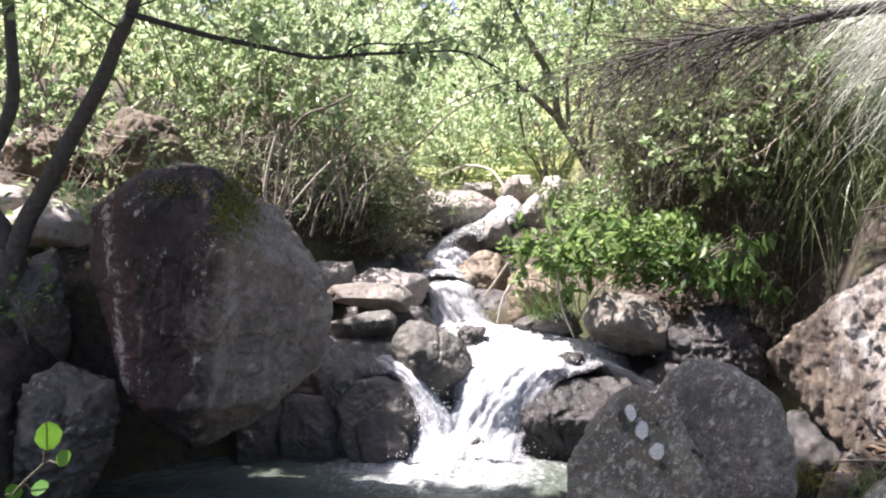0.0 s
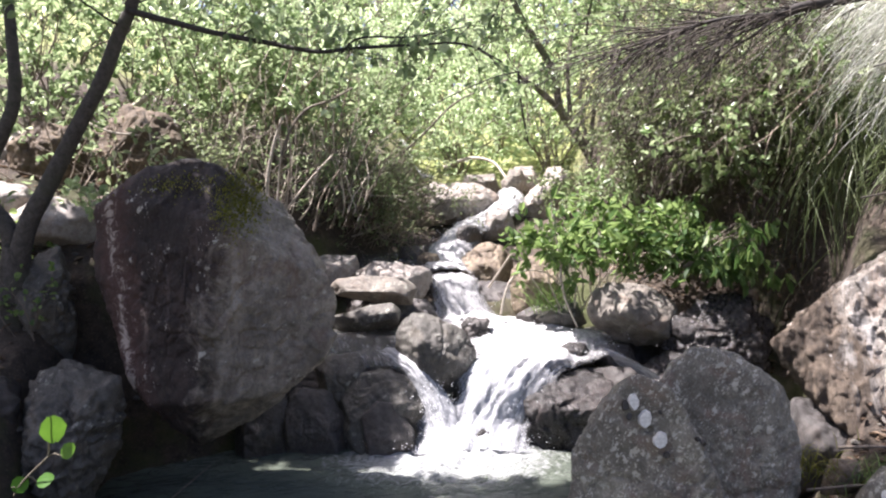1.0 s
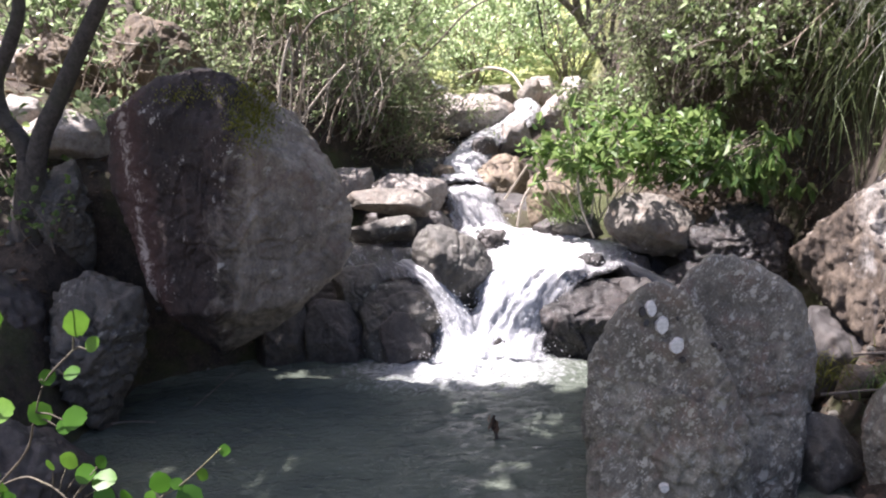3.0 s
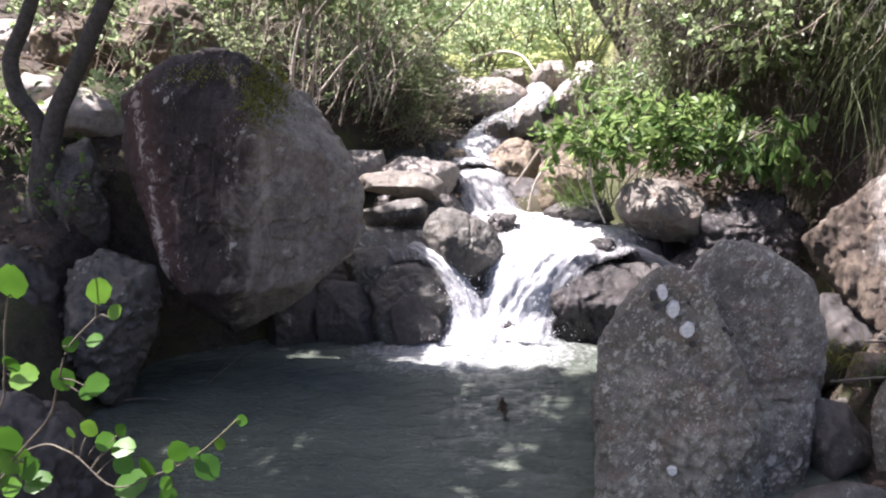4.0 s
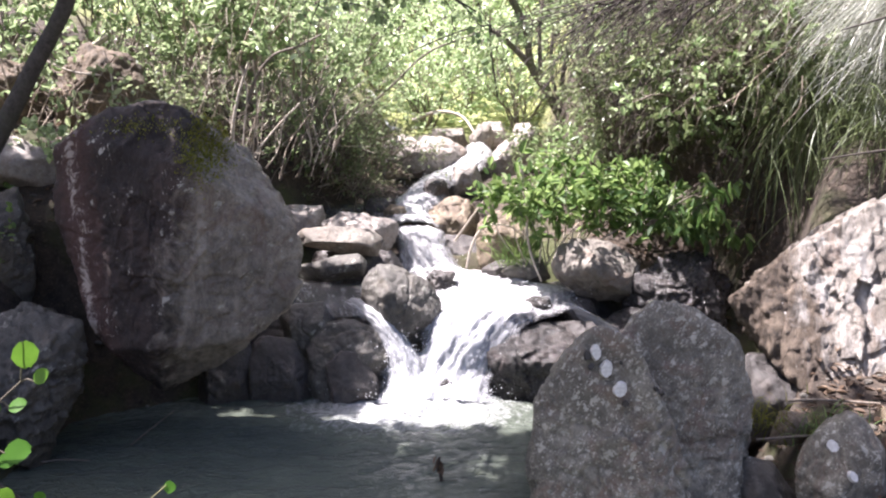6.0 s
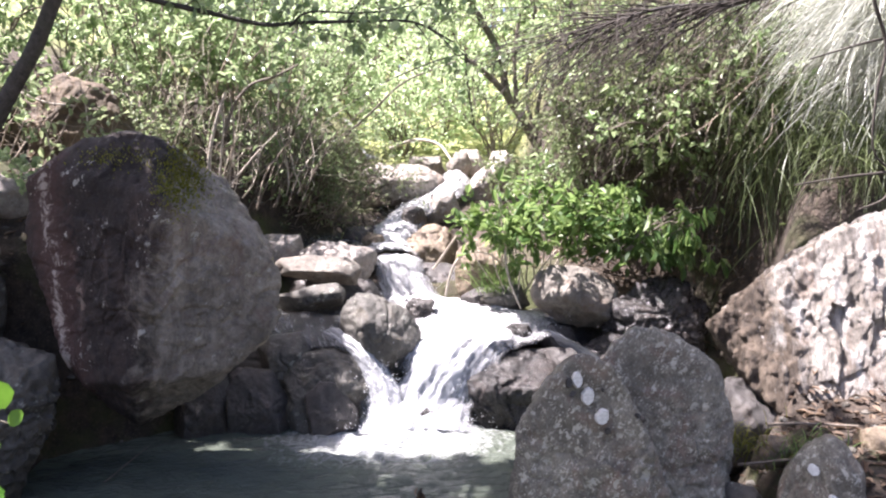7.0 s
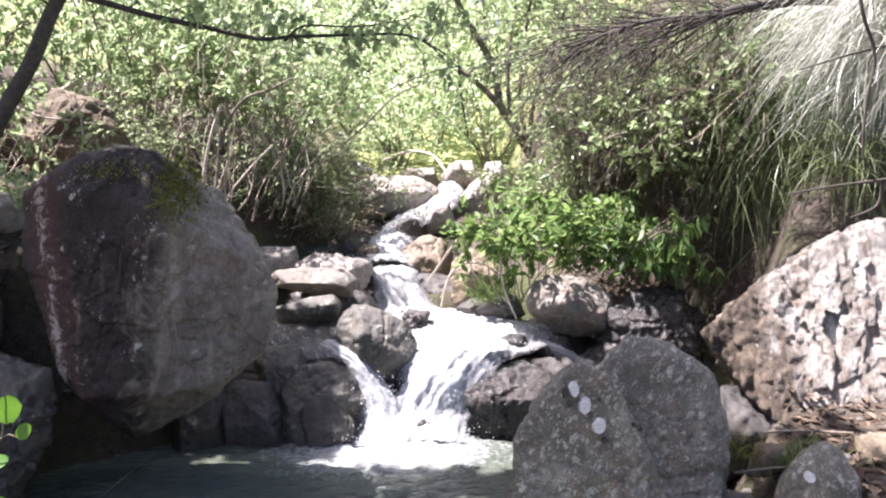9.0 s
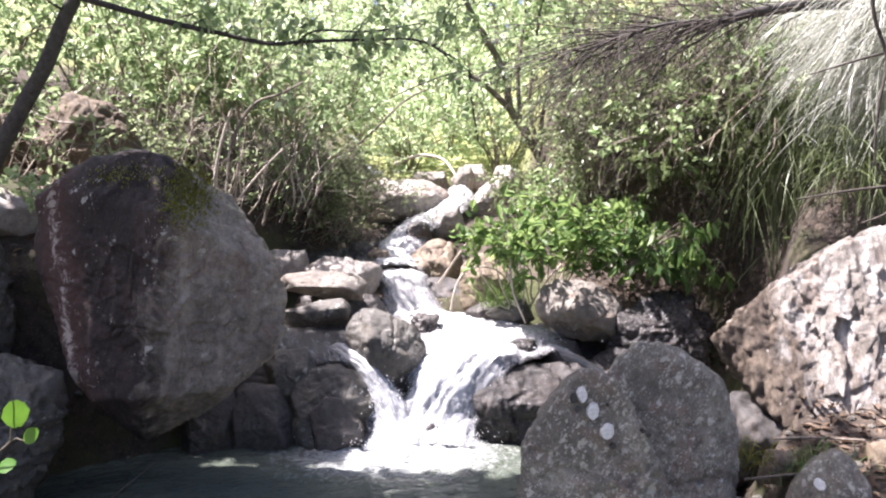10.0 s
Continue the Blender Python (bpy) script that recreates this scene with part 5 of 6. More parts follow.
# ---- bare-twigged tree reaching in from the right bank ----
def bare_tree():
    rng = np.random.default_rng(320)
    o = np.array((3.6, 4.9, 1.9))
    ob = thing("bare_tree", o, "half-dead tree with drooping bare dark twigs", "tree")
    trunk = Wood()
    stem = spline([(3.7, 4.9, 1.2), (3.55, 4.9, 2.0), (3.2, 4.8, 2.45), (2.8, 4.7, 2.56), (2.37, 4.6, 2.56), (1.96, 4.6, 2.5), (1.79, 4.6, 2.46), (1.5, 4.6, 2.44), (1.2, 4.6, 2.36), (1.0, 4.6, 2.26)], 7) - o
    knot = int(np.argmin(np.abs(stem[:, 0] + o[0] - 1.8)))
    trunk.tube(stem[:knot + 1], 0.065, 0.024, 8)
    part("trunk", trunk.mesh("trunk", B_DARK), ob)
    limb = Wood()
    limb.tube(stem[knot:], 0.014, 0.002, 6)
    part("branch", limb.mesh("branch", B_DARK), ob)
    tw = Wood()
    tw.tube(spline([(1.79, 4.6, 2.46), (1.68, 4.55, 2.36), (1.5, 4.55, 2.25), (1.35, 4.5, 2.1)], 6) - o, 0.012, 0.003, 5)
    tw.tube(spline([(2.0, 4.6, 2.5), (1.6, 4.55, 2.36), (1.3, 4.5, 2.28)], 6) - o, 0.008, 0.003, 5)
    for _ in range(95):
        i = rng.integers(len(stem) - 36, len(stem) - 2)
        line = shoot(rng, stem[i], (-0.8 + rng.normal(0, 0.25), rng.normal(0, 0.3), rng.normal(-0.22, 0.25)), rng.uniform(0.4, 1.0), 0.08, (-0.02, 0, -0.04), 8)
        tw.tube(line, 0.0045, 0.0012, 4)
        for _ in range(5):
            j = rng.integers(2, 8)
            sub = shoot(rng, line[j], line[j] - line[j - 1] + rng.normal(0, 0.06, 3) + np.array((0, 0, -0.05)), rng.uniform(0.1, 0.35), 0.14, (0, 0, -0.08), 4)
            tw.tube(sub, 0.0024, 0.001, 3)
    for line in ([(2.27, 4.0, 2.5), (2.3, 4.0, 2.35), (2.37, 4.0, 2.15), (2.34, 4.0, 1.93), (2.34, 4.0, 1.66), (2.45, 4.0, 1.54)], [(2.75, 4.1, 1.6), (2.45, 4.0, 1.55), (2.2, 4.0, 1.52), (1.95, 4.0, 1.48)],
                 [(2.9, 4.3, 2.3), (2.4, 4.1, 2.2), (2.05, 4.1, 2.1)], [(2.45, 4.0, 1.54), (2.42, 4.0, 1.42), (2.3, 4.02, 1.36)], [(2.27, 4.0, 2.5), (2.6, 4.3, 2.6), (3.0, 4.6, 2.5)]):
        vine = Wood()
        vine.tube(spline(line, 6) - o, 0.011, 0.004, 6)
        part("branch", vine.mesh("branch", B_DEAD), ob)
    part("twig_tangle", tw.mesh("twig_tangle", B_DEAD), ob, kind="stuff")


bare_tree()


# ---- alder sprigs near the eye ----
def round_leaf():
    bm = bmesh.new()
    mid = [bm.verts.new((0, k / 6.0, 0.02 * math.sin(k))) for k in range(7)]
    edge = {}
    for s in (-1, 1):
        row = []
        for k in range(7):
            t = k / 6.0
            w = 0.47 * math.sin(math.pi * min(max(t * 0.93 + 0.04, 0), 1)) ** 0.62
            tooth = 0.02 if k % 2 else -0.015
            row.append(bm.verts.new((s * (w + tooth), t + (0.06 if k == 6 else -0.02 * (k == 0)), 0.07 * w)))
        edge[s] = row
    for s in (-1, 1):
        for k in range(6):
            q = [mid[k], mid[k + 1], edge[s][k + 1], edge[s][k]]
            f = bm.faces.new(q if s < 0 else q[::-1])
            f.smooth = True
    me = bpy.data.meshes.new("leaf")
    bm.to_mesh(me)
    bm.free()
    me.materials.append(L_NEAR_PIECE)
    return me


L_NEAR_PIECE, _nt, _bs = material("fresh_alder_leaf")
_info = _nt.nodes.new("ShaderNodeObjectInfo")
_tc = _nt.nodes.new("ShaderNodeTexCoord").outputs["Object"]
_col = ramp(_nt, _info.outputs["Random"], (0.0, (0.05, 0.15, 0.014)), (0.6, (0.085, 0.22, 0.02)), (1.0, (0.15, 0.3, 0.035)))
_col = mixed(_nt, ramp(_nt, tex_noise(_nt, _tc, 2.6, 5, 0.6), (0.35, 0.0), (0.75, 0.5)), _col, (0.05, 0.15, 0.012))
_nt.links.new(_col, _bs.inputs["Base Color"])
_bs.inputs["Roughness"].default_value = 0.4
_tr = _nt.nodes.new("ShaderNodeBsdfTranslucent")
_nt.links.new(_col, _tr.inputs["Color"])
_mx = _nt.nodes.new("ShaderNodeMixShader")
_mx.inputs[0].default_value = 0.5
_nt.links.new(_bs.outputs[0], _mx.inputs[1])
_nt.links.new(_tr.outputs[0], _mx.inputs[2])
_nt.links.new(_mx.outputs[0], _nt.nodes["Material Output"].inputs[0])
LEAF = round_leaf()


def sprig(stem, leaves, seed, label):
    """A shoot with its leaves; each leaf: its middle, its size and the way it points."""
    rng = np.random.default_rng(seed)
    o = Vector(stem[0])
    ob = thing("alder_sprig", o, label, "plant", "alder sprigs")
    wood = Wood()
    line = spline(stem, 8) - np.array(o)
    wood.tube(line, 0.0017, 0.001, 6)
    for x, y, z, size, turn in leaves:
        a = math.radians(turn)
        way = Vector((math.cos(a), rng.uniform(-0.35, 0.1), math.sin(a))).normalized()
        face = Vector((rng.normal(0, 0.3), -0.8, 0.55 + rng.normal(0, 0.25)))
        side = way.cross(face).normalized()
        m = Matrix((side, way, side.cross(way))).transposed().to_4x4()
        long = size * 1.05
        root = Vector((x, y, z)) - o - way * long * 0.5
        m = Matrix.Translation(root) @ m @ Matrix.Diagonal((long, long, long, 1))
        leaf = part("leaf", LEAF, ob)
        leaf.matrix_basis = m
        near = line[np.argmin(np.linalg.norm(line - np.array(root), axis=1))]
        wood.tube(np.array([near, (near + np.array(root)) / 2 + np.array((0, 0, 0.003)), np.array(root)]), 0.0012, 0.0008, 4)
    part("stem", wood.mesh("stem", B_MOSSY), ob)


sprig([(-1.3, 1.6, 0.2), (-1.0, 1.55, 0.8), (-0.72, 1.5, 0.98), (-0.6, 1.43, 1.02), (-0.52, 1.4, 0.98), (-0.46, 1.42, 0.99), (-0.4, 1.42, 1.02), (-0.33, 1.42, 1.08)],
      [(-0.556, 1.42, 1.063, 0.029, 60), (-0.585, 1.42, 1.056, 0.017, 100), (-0.535, 1.42, 1.042, 0.03, 20), (-0.509, 1.42, 1.06, 0.021, 50), (-0.508, 1.42, 1.032, 0.035, 0), (-0.511, 1.42, 1.005, 0.03, -40),
       (-0.475, 1.42, 1.0, 0.033, 110), (-0.502, 1.42, 0.973, 0.046, 200), (-0.425, 1.42, 1.027, 0.032, 100), (-0.443, 1.42, 1.003, 0.02, 240), (-0.384, 1.42, 1.002, 0.038, -50), (-0.362, 1.42, 1.039, 0.02, 60),
       (-0.326, 1.42, 1.077, 0.018, 5), (-0.449, 1.42, 0.975, 0.021, 220), (-0.448, 1.42, 0.954, 0.027, 200), (-0.401, 1.42, 1.025, 0.018, 150)], 331, "alder sprig with round bright green leaves over the pool")
sprig([(-1.2, 1.34, 0.3), (-0.9, 1.32, 0.8), (-0.65, 1.3, 1.02), (-0.58, 1.3, 1.08)],
      [(-0.594, 1.3, 1.077, 0.04, 140), (-0.576, 1.3, 1.064, 0.034, 30), (-0.566, 1.3, 1.044, 0.034, 10), (-0.599, 1.3, 1.103, 0.038, 90), (-0.602, 1.3, 1.036, 0.027, 200), (-0.625, 1.3, 1.054, 0.04, 120)],
      332, "dense cluster of round green alder leaves")
sprig([(-1.1, 1.38, 0.4), (-0.8, 1.34, 0.85), (-0.6, 1.3, 1.07), (-0.52, 1.27, 1.15), (-0.49, 1.25, 1.2), (-0.47, 1.25, 1.25), (-0.43, 1.25, 1.29)],
      [(-0.423, 1.25, 1.322, 0.029, -85), (-0.407, 1.25, 1.296, 0.019, 40), (-0.466, 1.25, 1.256, 0.02, 20), (-0.436, 1.25, 1.261, 0.019, 15), (-0.481, 1.25, 1.211, 0.027, 120), (-0.44, 1.25, 1.205, 0.029, 10), (-0.453, 1.25, 1.194, 0.02, 0)],
      333, "upright alder shoot with one heart-shaped leaf on top")
sprig([(-1.0, 1.24, 0.5), (-0.7, 1.22, 0.95), (-0.54, 1.2, 1.18), (-0.52, 1.2, 1.23), (-0.51, 1.2, 1.29), (-0.5, 1.2, 1.33)],
      [(-0.493, 1.2, 1.347, 0.037, 80), (-0.508, 1.2, 1.25, 0.021, 120), (-0.496, 1.2, 1.235, 0.033, 5)], 334, "thin alder shoot with three bright green leaves")


# ---- dead wood ----
def stick(name, label, pts, r, mat, category="stick"):
    o = np.array(pts[0])
    w = Wood()
    w.tube(spline(pts, 7) - o, r, r * 0.6, 6)
    ob = new(name, w.mesh(name, mat))
    ob.location = pts[0]
    return tagged(ob, label, category)


stick("stick", "bleached broken stick over the dark water", [(-0.97, 7.4, 1.28), (-0.75, 7.4, 1.32), (-0.5, 7.45, 1.37), (-0.2, 7.6, 1.35)], 0.018, B_PALE)
stick("stick", "thin bent dead branch over the water", [(-1.3, 6.9, 1.05), (-1.01, 6.9, 1.1), (-0.79, 6.9, 1.15), (-0.54, 6.95, 1.24), (-0.3, 7.1, 1.25)], 0.009, B_PALE)
stick("stick", "pale fallen branch beside the upper stream", [(-0.1, 9.3, 1.75), (0.2, 9.25, 1.85), (0.46, 9.1, 1.8), (0.59, 8.9, 1.63), (0.66, 8.8, 1.5)], 0.022, B_PALE)
stick("stick", "leaning dry stalk beside the cascade", [(0.27, 5.95, 0.8), (0.43, 5.8, 1.06), (0.6, 5.7, 1.3)], 0.01, B_PALE)
stick("stick", "thin arched pale twig dipping into the rapid", [(0.34, 5.6, 0.66), (0.37, 5.6, 0.8), (0.42, 5.6, 0.91), (0.51, 5.6, 0.965), (0.65, 5.6, 0.95), (0.75, 5.62, 0.86)], 0.009, B_PALE)
stick("stick", "pale cane bending down from the shrub", [(0.68, 5.4, 1.38), (0.72, 5.4, 1.1), (0.75, 5.4, 0.83), (0.84, 5.4, 0.6)], 0.011, B_PALE)
stick("stick", "pale bare stem behind the huge boulder", [(-1.35, 5.9, 1.3), (-1.34, 5.9, 1.55), (-1.32, 5.9, 1.72), (-1.27, 5.9, 1.91), (-1.21, 5.9, 2.08)], 0.016, B_PALE)
stick("stick", "bent grey branch in the undergrowth", [(-1.22, 5.9, 1.8), (-1.15, 5.9, 1.99), (-1.03, 5.9, 2.13), (-0.87, 5.92, 2.19), (-0.7, 5.95, 2.28)], 0.012, B_TWIG)
stick("stick", "thin pale stem in the undergrowth", [(-1.22, 5.9, 1.3), (-1.18, 5.9, 1.63), (-1.16, 5.9, 1.83), (-1.18, 5.9, 2.1)], 0.009, B_STEM)
stick("stick", "thin pale stem in the undergrowth", [(-1.28, 5.92, 1.4), (-1.24, 5.9, 1.75), (-1.23, 5.9, 1.87), (-1.27, 5.9, 2.05)], 0.008, B_PALE)
stick("stick", "leaning pale stem behind the huge boulder", [(-1.25, 5.9, 1.35), (-1.12, 5.9, 1.51), (-1.0, 5.9, 1.65), (-0.85, 5.9, 1.8)], 0.009, B_PALE)
stick("stick", "leaning pale stem behind the huge boulder", [(-1.02, 5.95, 1.25), (-0.95, 5.95, 1.5), (-0.8, 6.0, 1.72)], 0.008, B_STEM)
stick("stick", "dry twig in front of the ochre rock", [(-2.4, 5.3, 2.04), (-2.33, 5.3, 2.01), (-2.18, 5.3, 1.95), (-2.0, 5.3, 1.93)], 0.009, B_PALE)
stick("stick", "dry twig in front of the ochre rock", [(-2.24, 5.3, 1.5), (-2.19, 5.3, 1.6), (-2.1, 5.3, 1.75), (-2.04, 5.3, 1.88), (-1.9, 5.3, 2.06)], 0.008, B_STEM)
stick("stick", "dry twig in front of the ochre rock", [(-2.05, 5.3, 1.5), (-2.0, 5.3, 1.61), (-1.94, 5.3, 1.77), (-1.94, 5.3, 1.93), (-1.97, 5.3, 2.08)], 0.007, B_PALE)
stick("stick", "long thin branch hanging over the upper stream", [(-0.5, 7.5, 1.82), (-0.25, 7.5, 2.04), (0.07, 7.5, 2.33), (0.54, 7.5, 2.52)], 0.012, B_TWIG)


def dead_branch():
    o = np.array((2.55, 5.05, 2.15))
    ob = thing("dead_branch", o, "bleached forked dead branch caught in the brush", "branch")
    for k, (pts, r) in enumerate(DEAD_FORKS):
        w = Wood()
        w.tube(spline(pts, 7) - o, r * 0.6, r * 0.2, 6)
        part("fork" if k else "limb", w.mesh("fork" if k else "limb", B_STEM), ob)


DEAD_FORKS = [([(2.55, 5.05, 2.15), (2.26, 5.0, 2.12), (2.08, 5.0, 1.98), (1.91, 5.0, 1.82), (1.75, 5.0, 1.75)], 0.012),
              ([(2.05, 5.0, 1.95), (2.05, 4.98, 1.83), (2.03, 4.97, 1.7)], 0.007), ([(1.95, 5.0, 1.86), (1.91, 4.98, 1.78), (1.89, 4.97, 1.69)], 0.006),
              ([(2.3, 4.95, 1.95), (2.27, 4.9, 1.77), (2.17, 4.9, 1.65)], 0.008), ([(2.26, 5.0, 2.12), (2.1, 4.95, 2.1), (1.9, 4.9, 2.0)], 0.006)]
dead_branch()
stick("log", "bleached splintered log among the bushes", [(-2.78, 6.5, 1.8), (-2.72, 6.5, 2.02), (-2.56, 6.5, 2.22), (-2.45, 6.55, 2.32)], 0.04, B_PALE, "log")
stick("stick", "thin floating twig at the shore", [(-1.8, 3.82, 0.02), (-1.68, 3.84, 0.03), (-1.56, 3.86, 0.015)], 0.006, B_TWIG)
stick("stick", "dead twig caught at the water's edge", [(-1.45, 4.08, 0.0), (-1.38, 4.15, 0.05), (-1.3, 4.3, 0.1)], 0.004, B_TWIG)
stick("stick", "dry twigs lying on the bank", [(1.5, 3.5, 0.27), (1.7, 3.45, 0.31), (1.95, 3.42, 0.33)], 0.007, B_TWIG)
stick("stick", "dry twigs lying on the bank", [(1.75, 3.75, 0.36), (1.9, 3.7, 0.38), (2.1, 3.6, 0.4)], 0.009, B_TWIG)


def snag():
    rng = np.random.default_rng(340)
    ob = thing("snag", (0.12, 3.66, -0.05), "dark twig with a withered leaf standing in the pool", "snag")
    w = Wood()
    w.tube(spline([(0, 0, -0.3), (0.005, 0, 0.04), (-0.014, 0, 0.12), (-0.006, 0, 0.17)], 6), 0.009, 0.006, 6)
    w.tube(spline([(0, 0, 0.06), (0.03, 0, 0.055), (0.08, 0, 0.06)], 5), 0.003, 0.002, 4)
    part("twig", w.mesh("twig", B_DEAD), ob)
    at = rng.normal(0, 0.01, (14, 3)) * np.array((1, 1, 2)) + np.array((-0.006, 0, 0.15))
    part("withered_leaves", leaf_mesh("withered_leaves", at, rng.normal(0, 0.3, (14, 3)) + np.array((0, 0, -1.0)), 0.05, L_DRY, 0.35, 0.2, 341), ob)


snag()


# ---- lichen, moss, ivy and litter ----
def surface_patch(name, label, at, normal, size, mat, seed, category="lichen", thick=0.007):
    """A thin uneven crust lying on a rock."""
    rng = np.random.default_rng(seed)
    n = 22
    a = np.arange(n) * 2 * np.pi / n
    rad = size * (1 + 0.12 * np.sin(a * 2 + seed) + rng.normal(0, 0.05, n))
    bm = bmesh.new()
    mid = bm.verts.new((0, 0, thick))
    inner = [bm.verts.new((math.cos(t) * r * 0.8, math.sin(t) * r * 0.95, thick)) for t, r in zip(a, rad * 0.85)]
    outer = [bm.verts.new((math.cos(t) * r * 0.8, math.sin(t) * r * 0.95, -thick)) for t, r in zip(a, rad)]
    for k in range(n):
        j = (k + 1) % n
        bm.faces.new((mid, inner[k], inner[j]))
        bm.faces.new((inner[k], outer[k], outer[j], inner[j]))
    me = bpy.data.meshes.new(name)
    bm.to_mesh(me)
    bm.free()
    me.materials.append(mat)
    ob = new(name, me)
    z = Vector(normal).normalized()
    ob.matrix_world = Matrix.Translation(at) @ z.to_track_quat("Z", "Y").to_matrix().to_4x4()
    return tagged(ob, label, category)


M_CRUST, _nt, _bs = material("white_lichen_crust")
_c = ramp(_nt, tex_noise(_nt, _nt.nodes.new("ShaderNodeTexCoord").outputs["Object"], 90, 5, 0.7), (0.3, (0.42, 0.43, 0.4)), (0.65, (0.68, 0.69, 0.66)))
_nt.links.new(_c, _bs.inputs["Base Color"])
_bs.inputs["Roughness"].default_value = 0.95


NEAR_SIDE = {}


def snap(ob, x, z):
    """The place on a rock's near side at that x and z, with its normal."""
    if ob.name not in NEAR_SIDE:
        n = len(ob.data.vertices)
        co, nor = np.empty(n * 3, dtype=np.float32), np.empty(n * 3, dtype=np.float32)
        ob.data.vertices.foreach_get("co", co)
        ob.data.vertex_normals.foreach_get("vector", nor)
        co, nor = co.reshape(-1, 3) + np.array(ob.location, dtype=np.float32), nor.reshape(-1, 3)
        front = nor[:, 1] < -0.02
        NEAR_SIDE[ob.name] = co[front], nor[front]
    co, nor = NEAR_SIDE[ob.name]
    off = np.hypot(co[:, 0] - x, co[:, 2] - z)
    k = int(np.argmin(off + 0.02 * co[:, 1]))
    return Vector((x, float(co[k, 1]), z)) if off[k] < 0.03 else Vector(tuple(map(float, co[k]))), Vector(tuple(map(float, nor[k])))


bpy.context.view_layer.update()
for k, (ob, x, z, s) in enumerate([(front_rock, 0.665, 0.795, 0.024), (front_rock, 0.705, 0.737, 0.028), (front_rock, 0.75, 0.672, 0.027), (front_rock, 0.69, 0.19, 0.017)]):
    p, n = min((snap(o, x, z) for o in (front_rock, lichened)), key=lambda q: q[0].y)
    n = (n + Vector((0, -1, 0.2))).normalized()
    surface_patch("lichen_patch", "round white lichen crust on the grey boulder", p + n * 0.012, n, s * 1.15, M_CRUST, 350 + k, thick=0.013)


# small hollows in the boulder: their shade is drawn as near-black patches
M_HOLLOW, _nt, _bs = material("dark_hollow_patch")
_nt.links.new(ramp(_nt, tex_noise(_nt, _nt.nodes.new("ShaderNodeTexCoord").outputs["Object"], 80, 5, 0.7), (0.3, (0.015, 0.014, 0.012)), (0.7, (0.05, 0.046, 0.04))), _bs.inputs["Base Color"])
for k, (x, z, s) in enumerate([(0.635, 0.785, 0.018), (0.65, 0.745, 0.014), (0.77, 0.62, 0.014), (0.9, 0.655, 0.016), (0.88, 0.67, 0.01), (0.76, 0.76, 0.009)]):
    p, n = min((snap(o, x, z) for o in (front_rock, lichened)), key=lambda q: q[0].y)
    surface_patch("hollow_patch", "dark patch painting the shade of a small hollow in the boulder", p + n * 0.006, n, s, M_HOLLOW, 420 + k)
for k, (x, z, s) in enumerate([(1.57, 0.44, 0.026), (1.6, 0.36, 0.022)]):
    p, n = snap(spotted, x, z)
    surface_patch("lichen_patch", "white lichen crust on the small stone", p + n * 0.006, n, s, M_CRUST, 430 + k)


def tufts(name, label, spots, mat, size, seed, category="moss", length_way=(0, -0.2, 1.0)):
    """Many tiny leaves or blades seated on points with normals."""
    rng = np.random.default_rng(seed)
    at = np.array([tuple(p) for p, n in spots])
    way = np.array([tuple(n) for p, n in spots]) * 0.6 + np.array(length_way) * 0.5 + rng.normal(0, 0.4, (len(spots), 3))
    ob = new(name, leaf_mesh(name, at, way, size, mat, 0.45, 0.2, seed))
    return tagged(ob, label, category, kind="stuff")


def scattered(ob, cx, cz, rx, rz, n, seed, slope=0.0):
    rng = np.random.default_rng(seed)
    out = []
    for _ in range(n):
        u, v = rng.normal(0, 0.5, 2)
        p, nn = snap(ob, cx + u * rx + v * slope, cz + v * rz - u * slope)
        out.append((p, nn))
    return out


tufts("moss", "yellow-green moss on the top of the boulder", scattered(big, -1.0, 1.5, 0.05, 0.13, 1300, 360, -0.07), L_MOSS, 0.016, 361)
tufts("moss", "dark moss along the crest of the boulder", scattered(big, -1.3, 1.6, 0.25, 0.06, 260, 362, 0.0), L_MOSS, 0.014, 363)


def litter():
    """Dead leaves lying on the banks."""
    rng = np.random.default_rng(370)
    x = np.concatenate([rng.uniform(1.2, 2.6, 1600), rng.uniform(-3.4, -0.9, 2600), rng.uniform(1.1, 2.6, 900)])
    y = np.concatenate([rng.uniform(2.6, 4.2, 1600), rng.uniform(3.2, 8.0, 2600), rng.uniform(5.0, 7.0, 900)])
    z = ground_height(x, y) + 0.006
    way = rng.normal(0, 1, (len(x), 3)) * np.array((1, 1, 0.25))
    ob = new("leaf_litter", leaf_mesh("leaf_litter", np.stack([x, y, z], 1), way, 0.05, L_DRY, 0.5, 0.85, 371))
    tagged(ob, "dry brown leaves strewn over the banks", "leaf litter", kind="stuff")


litter()
bush("ivy", "small ivy leaves on the upright rock", (-2.12, 4.1, 0.85), 0.4, 0.35, 5, 5, 4, L_SHRUB, 0.035, 380, reach=0.12, category="ivy", width=0.8, r=0.003)
bush("ivy", "small green plant behind the pale rocks", (-2.0, 4.75, 1.35), 0.3, 0.5, 7, 5, 4, L_BRIGHT, 0.05, 381, reach=0.12, category="plant", width=0.8, r=0.003)


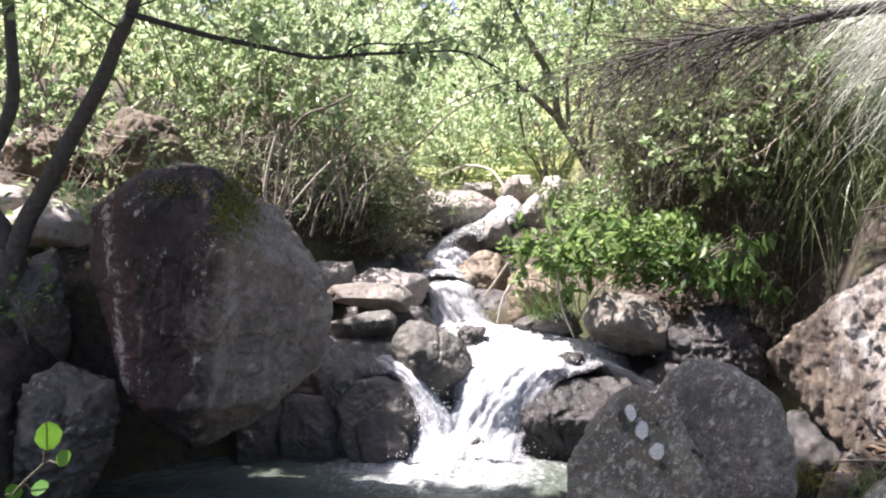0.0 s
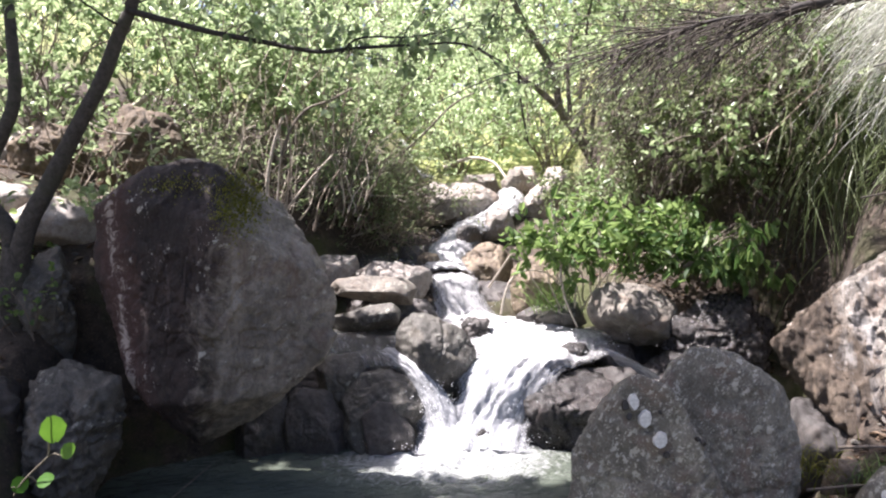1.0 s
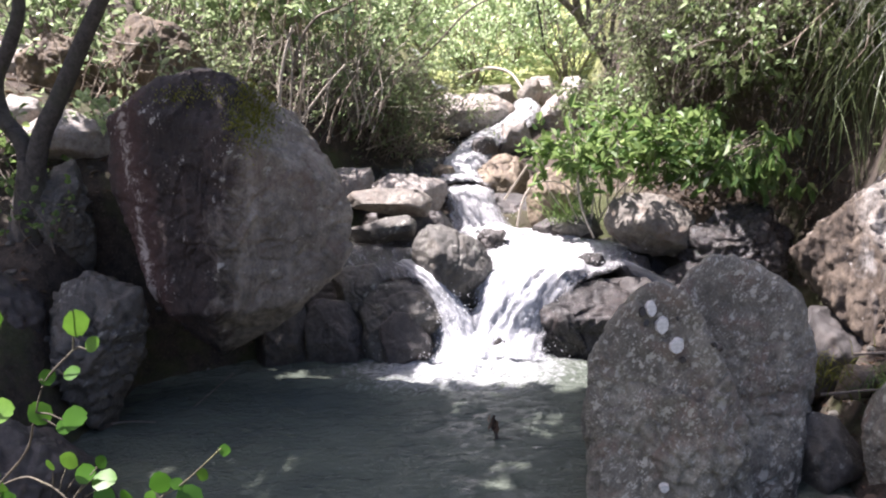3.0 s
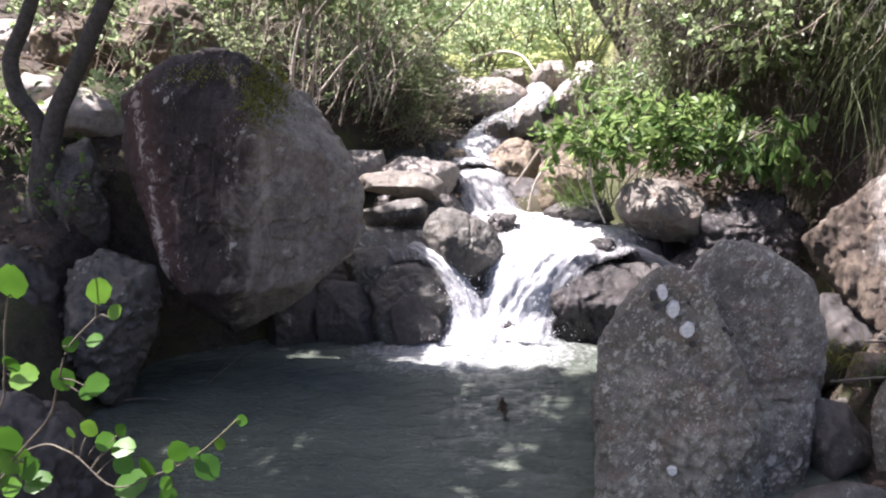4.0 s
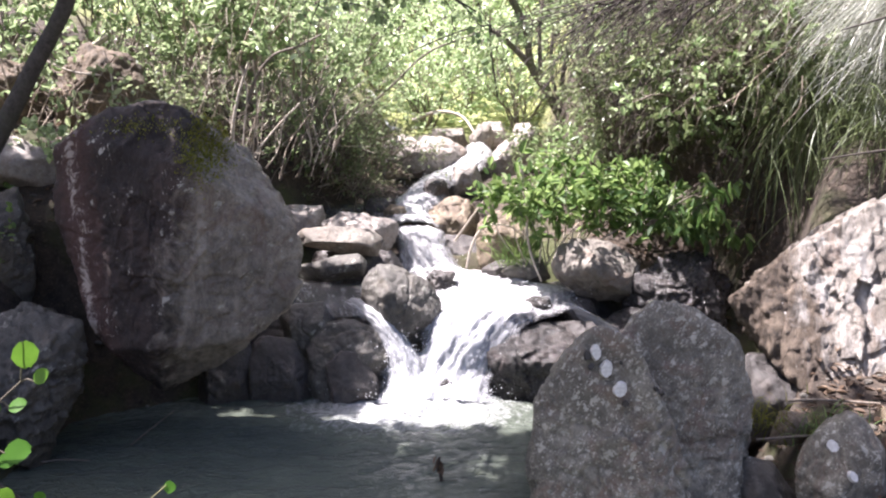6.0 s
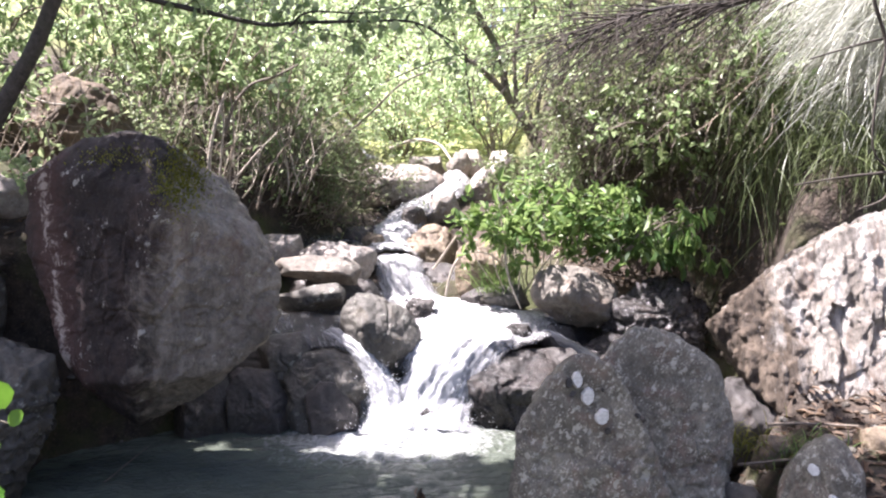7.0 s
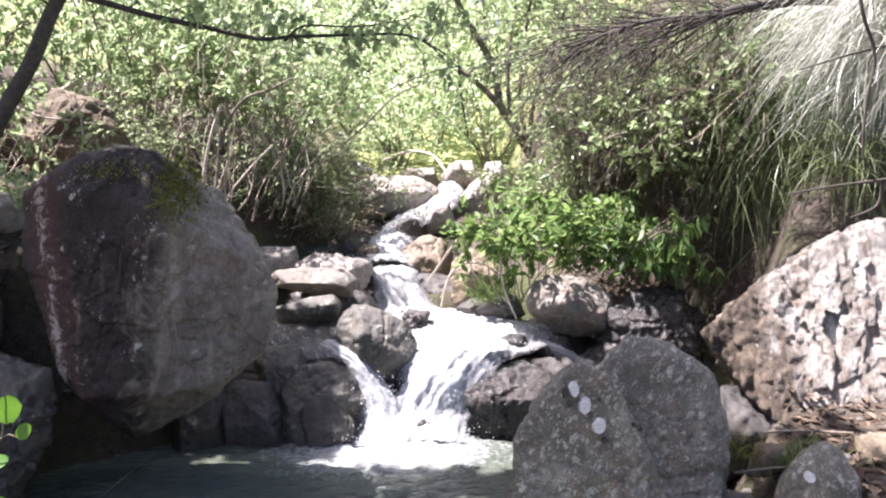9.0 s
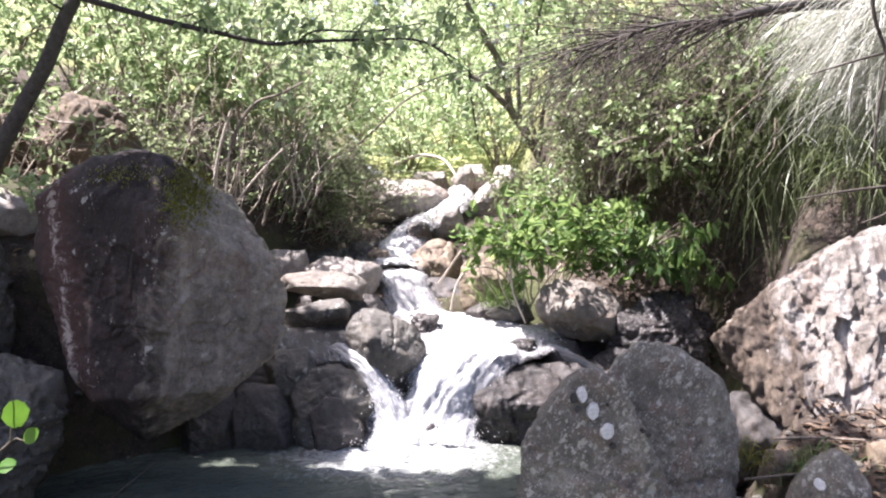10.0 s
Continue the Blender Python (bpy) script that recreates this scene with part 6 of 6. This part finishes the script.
def pebbles():
    rng = np.random.default_rng(390)
    bm = bmesh.new()
    bmesh.ops.create_icosphere(bm, subdivisions=2, radius=1.0)
    base = np.array([v.co[:] for v in bm.verts])
    tri = np.array([[v.index for v in f.verts] for f in bm.faces])
    bm.free()
    V, F, n = [], [], 0
    for _ in range(160):
        x, y = (rng.uniform(1.2, 2.4), rng.uniform(2.5, 4.0)) if rng.random() < 0.5 else (rng.uniform(-2.6, -1.0), rng.uniform(3.6, 6.6))
        z = float(ground_height(x, y))
        s = rng.uniform(0.01, 0.03) * np.array((rng.uniform(0.7, 1.3), rng.uniform(0.7, 1.3), rng.uniform(0.5, 0.8)))
        d = base * (1 + 0.18 * vnoise(base * 1.7 + rng.uniform(0, 50), 3))[:, None]
        V.append(d * s + np.array((x, y, z)))
        F.append(tri + n)
        n += len(base)
    me = bpy.data.meshes.new("pebbles")
    me.from_pydata(np.concatenate(V).tolist(), [], np.concatenate(F).tolist())
    me.materials.append(M_DAMP)
    tagged(new("pebbles", me), "small grey pebbles scattered on the banks", "pebbles", kind="stuff")


pebbles()


def froth():
    """Flying beads of water round the feet of the falls."""
    rng = np.random.default_rng(400)
    base = np.array([(1, 0, 0), (-1, 0, 0), (0, 1, 0), (0, -1, 0), (0, 0, 1), (0, 0, -1)])
    tri = np.array([(0, 2, 4), (2, 1, 4), (1, 3, 4), (3, 0, 4), (2, 0, 5), (1, 2, 5), (3, 1, 5), (0, 3, 5)])
    V, F, n = [], [], 0
    for c, sp, m in (((0.08, 4.66, 0.05), (0.2, 0.08, 0.05), 1500), ((-0.1, 4.78, 0.2), (0.06, 0.04, 0.1), 500), ((0.24, 4.82, 0.2), (0.1, 0.05, 0.1), 500), ((0.5, 5.2, 0.55), (0.25, 0.2, 0.03), 500), ((0.1, 5.95, 0.6), (0.12, 0.06, 0.06), 200), ((0.0, 7.0, 1.12), (0.12, 0.3, 0.07), 200)):
        for _ in range(m):
            p = np.array(c) + rng.normal(0, 1, 3) * np.array(sp)
            V.append(base * rng.uniform(0.001, 0.004) + p)
            F.append(tri + n)
            n += 6
    me = bpy.data.meshes.new("spray")
    me.from_pydata(np.concatenate(V).tolist(), [], np.concatenate(F).tolist())
    me.polygons.foreach_set("use_smooth", np.ones(len(me.polygons), dtype=bool))
    me.materials.append(M_DROP)
    tagged(new("spray", me), "white spray beads flying from the falls", "spray", kind="stuff")


froth()
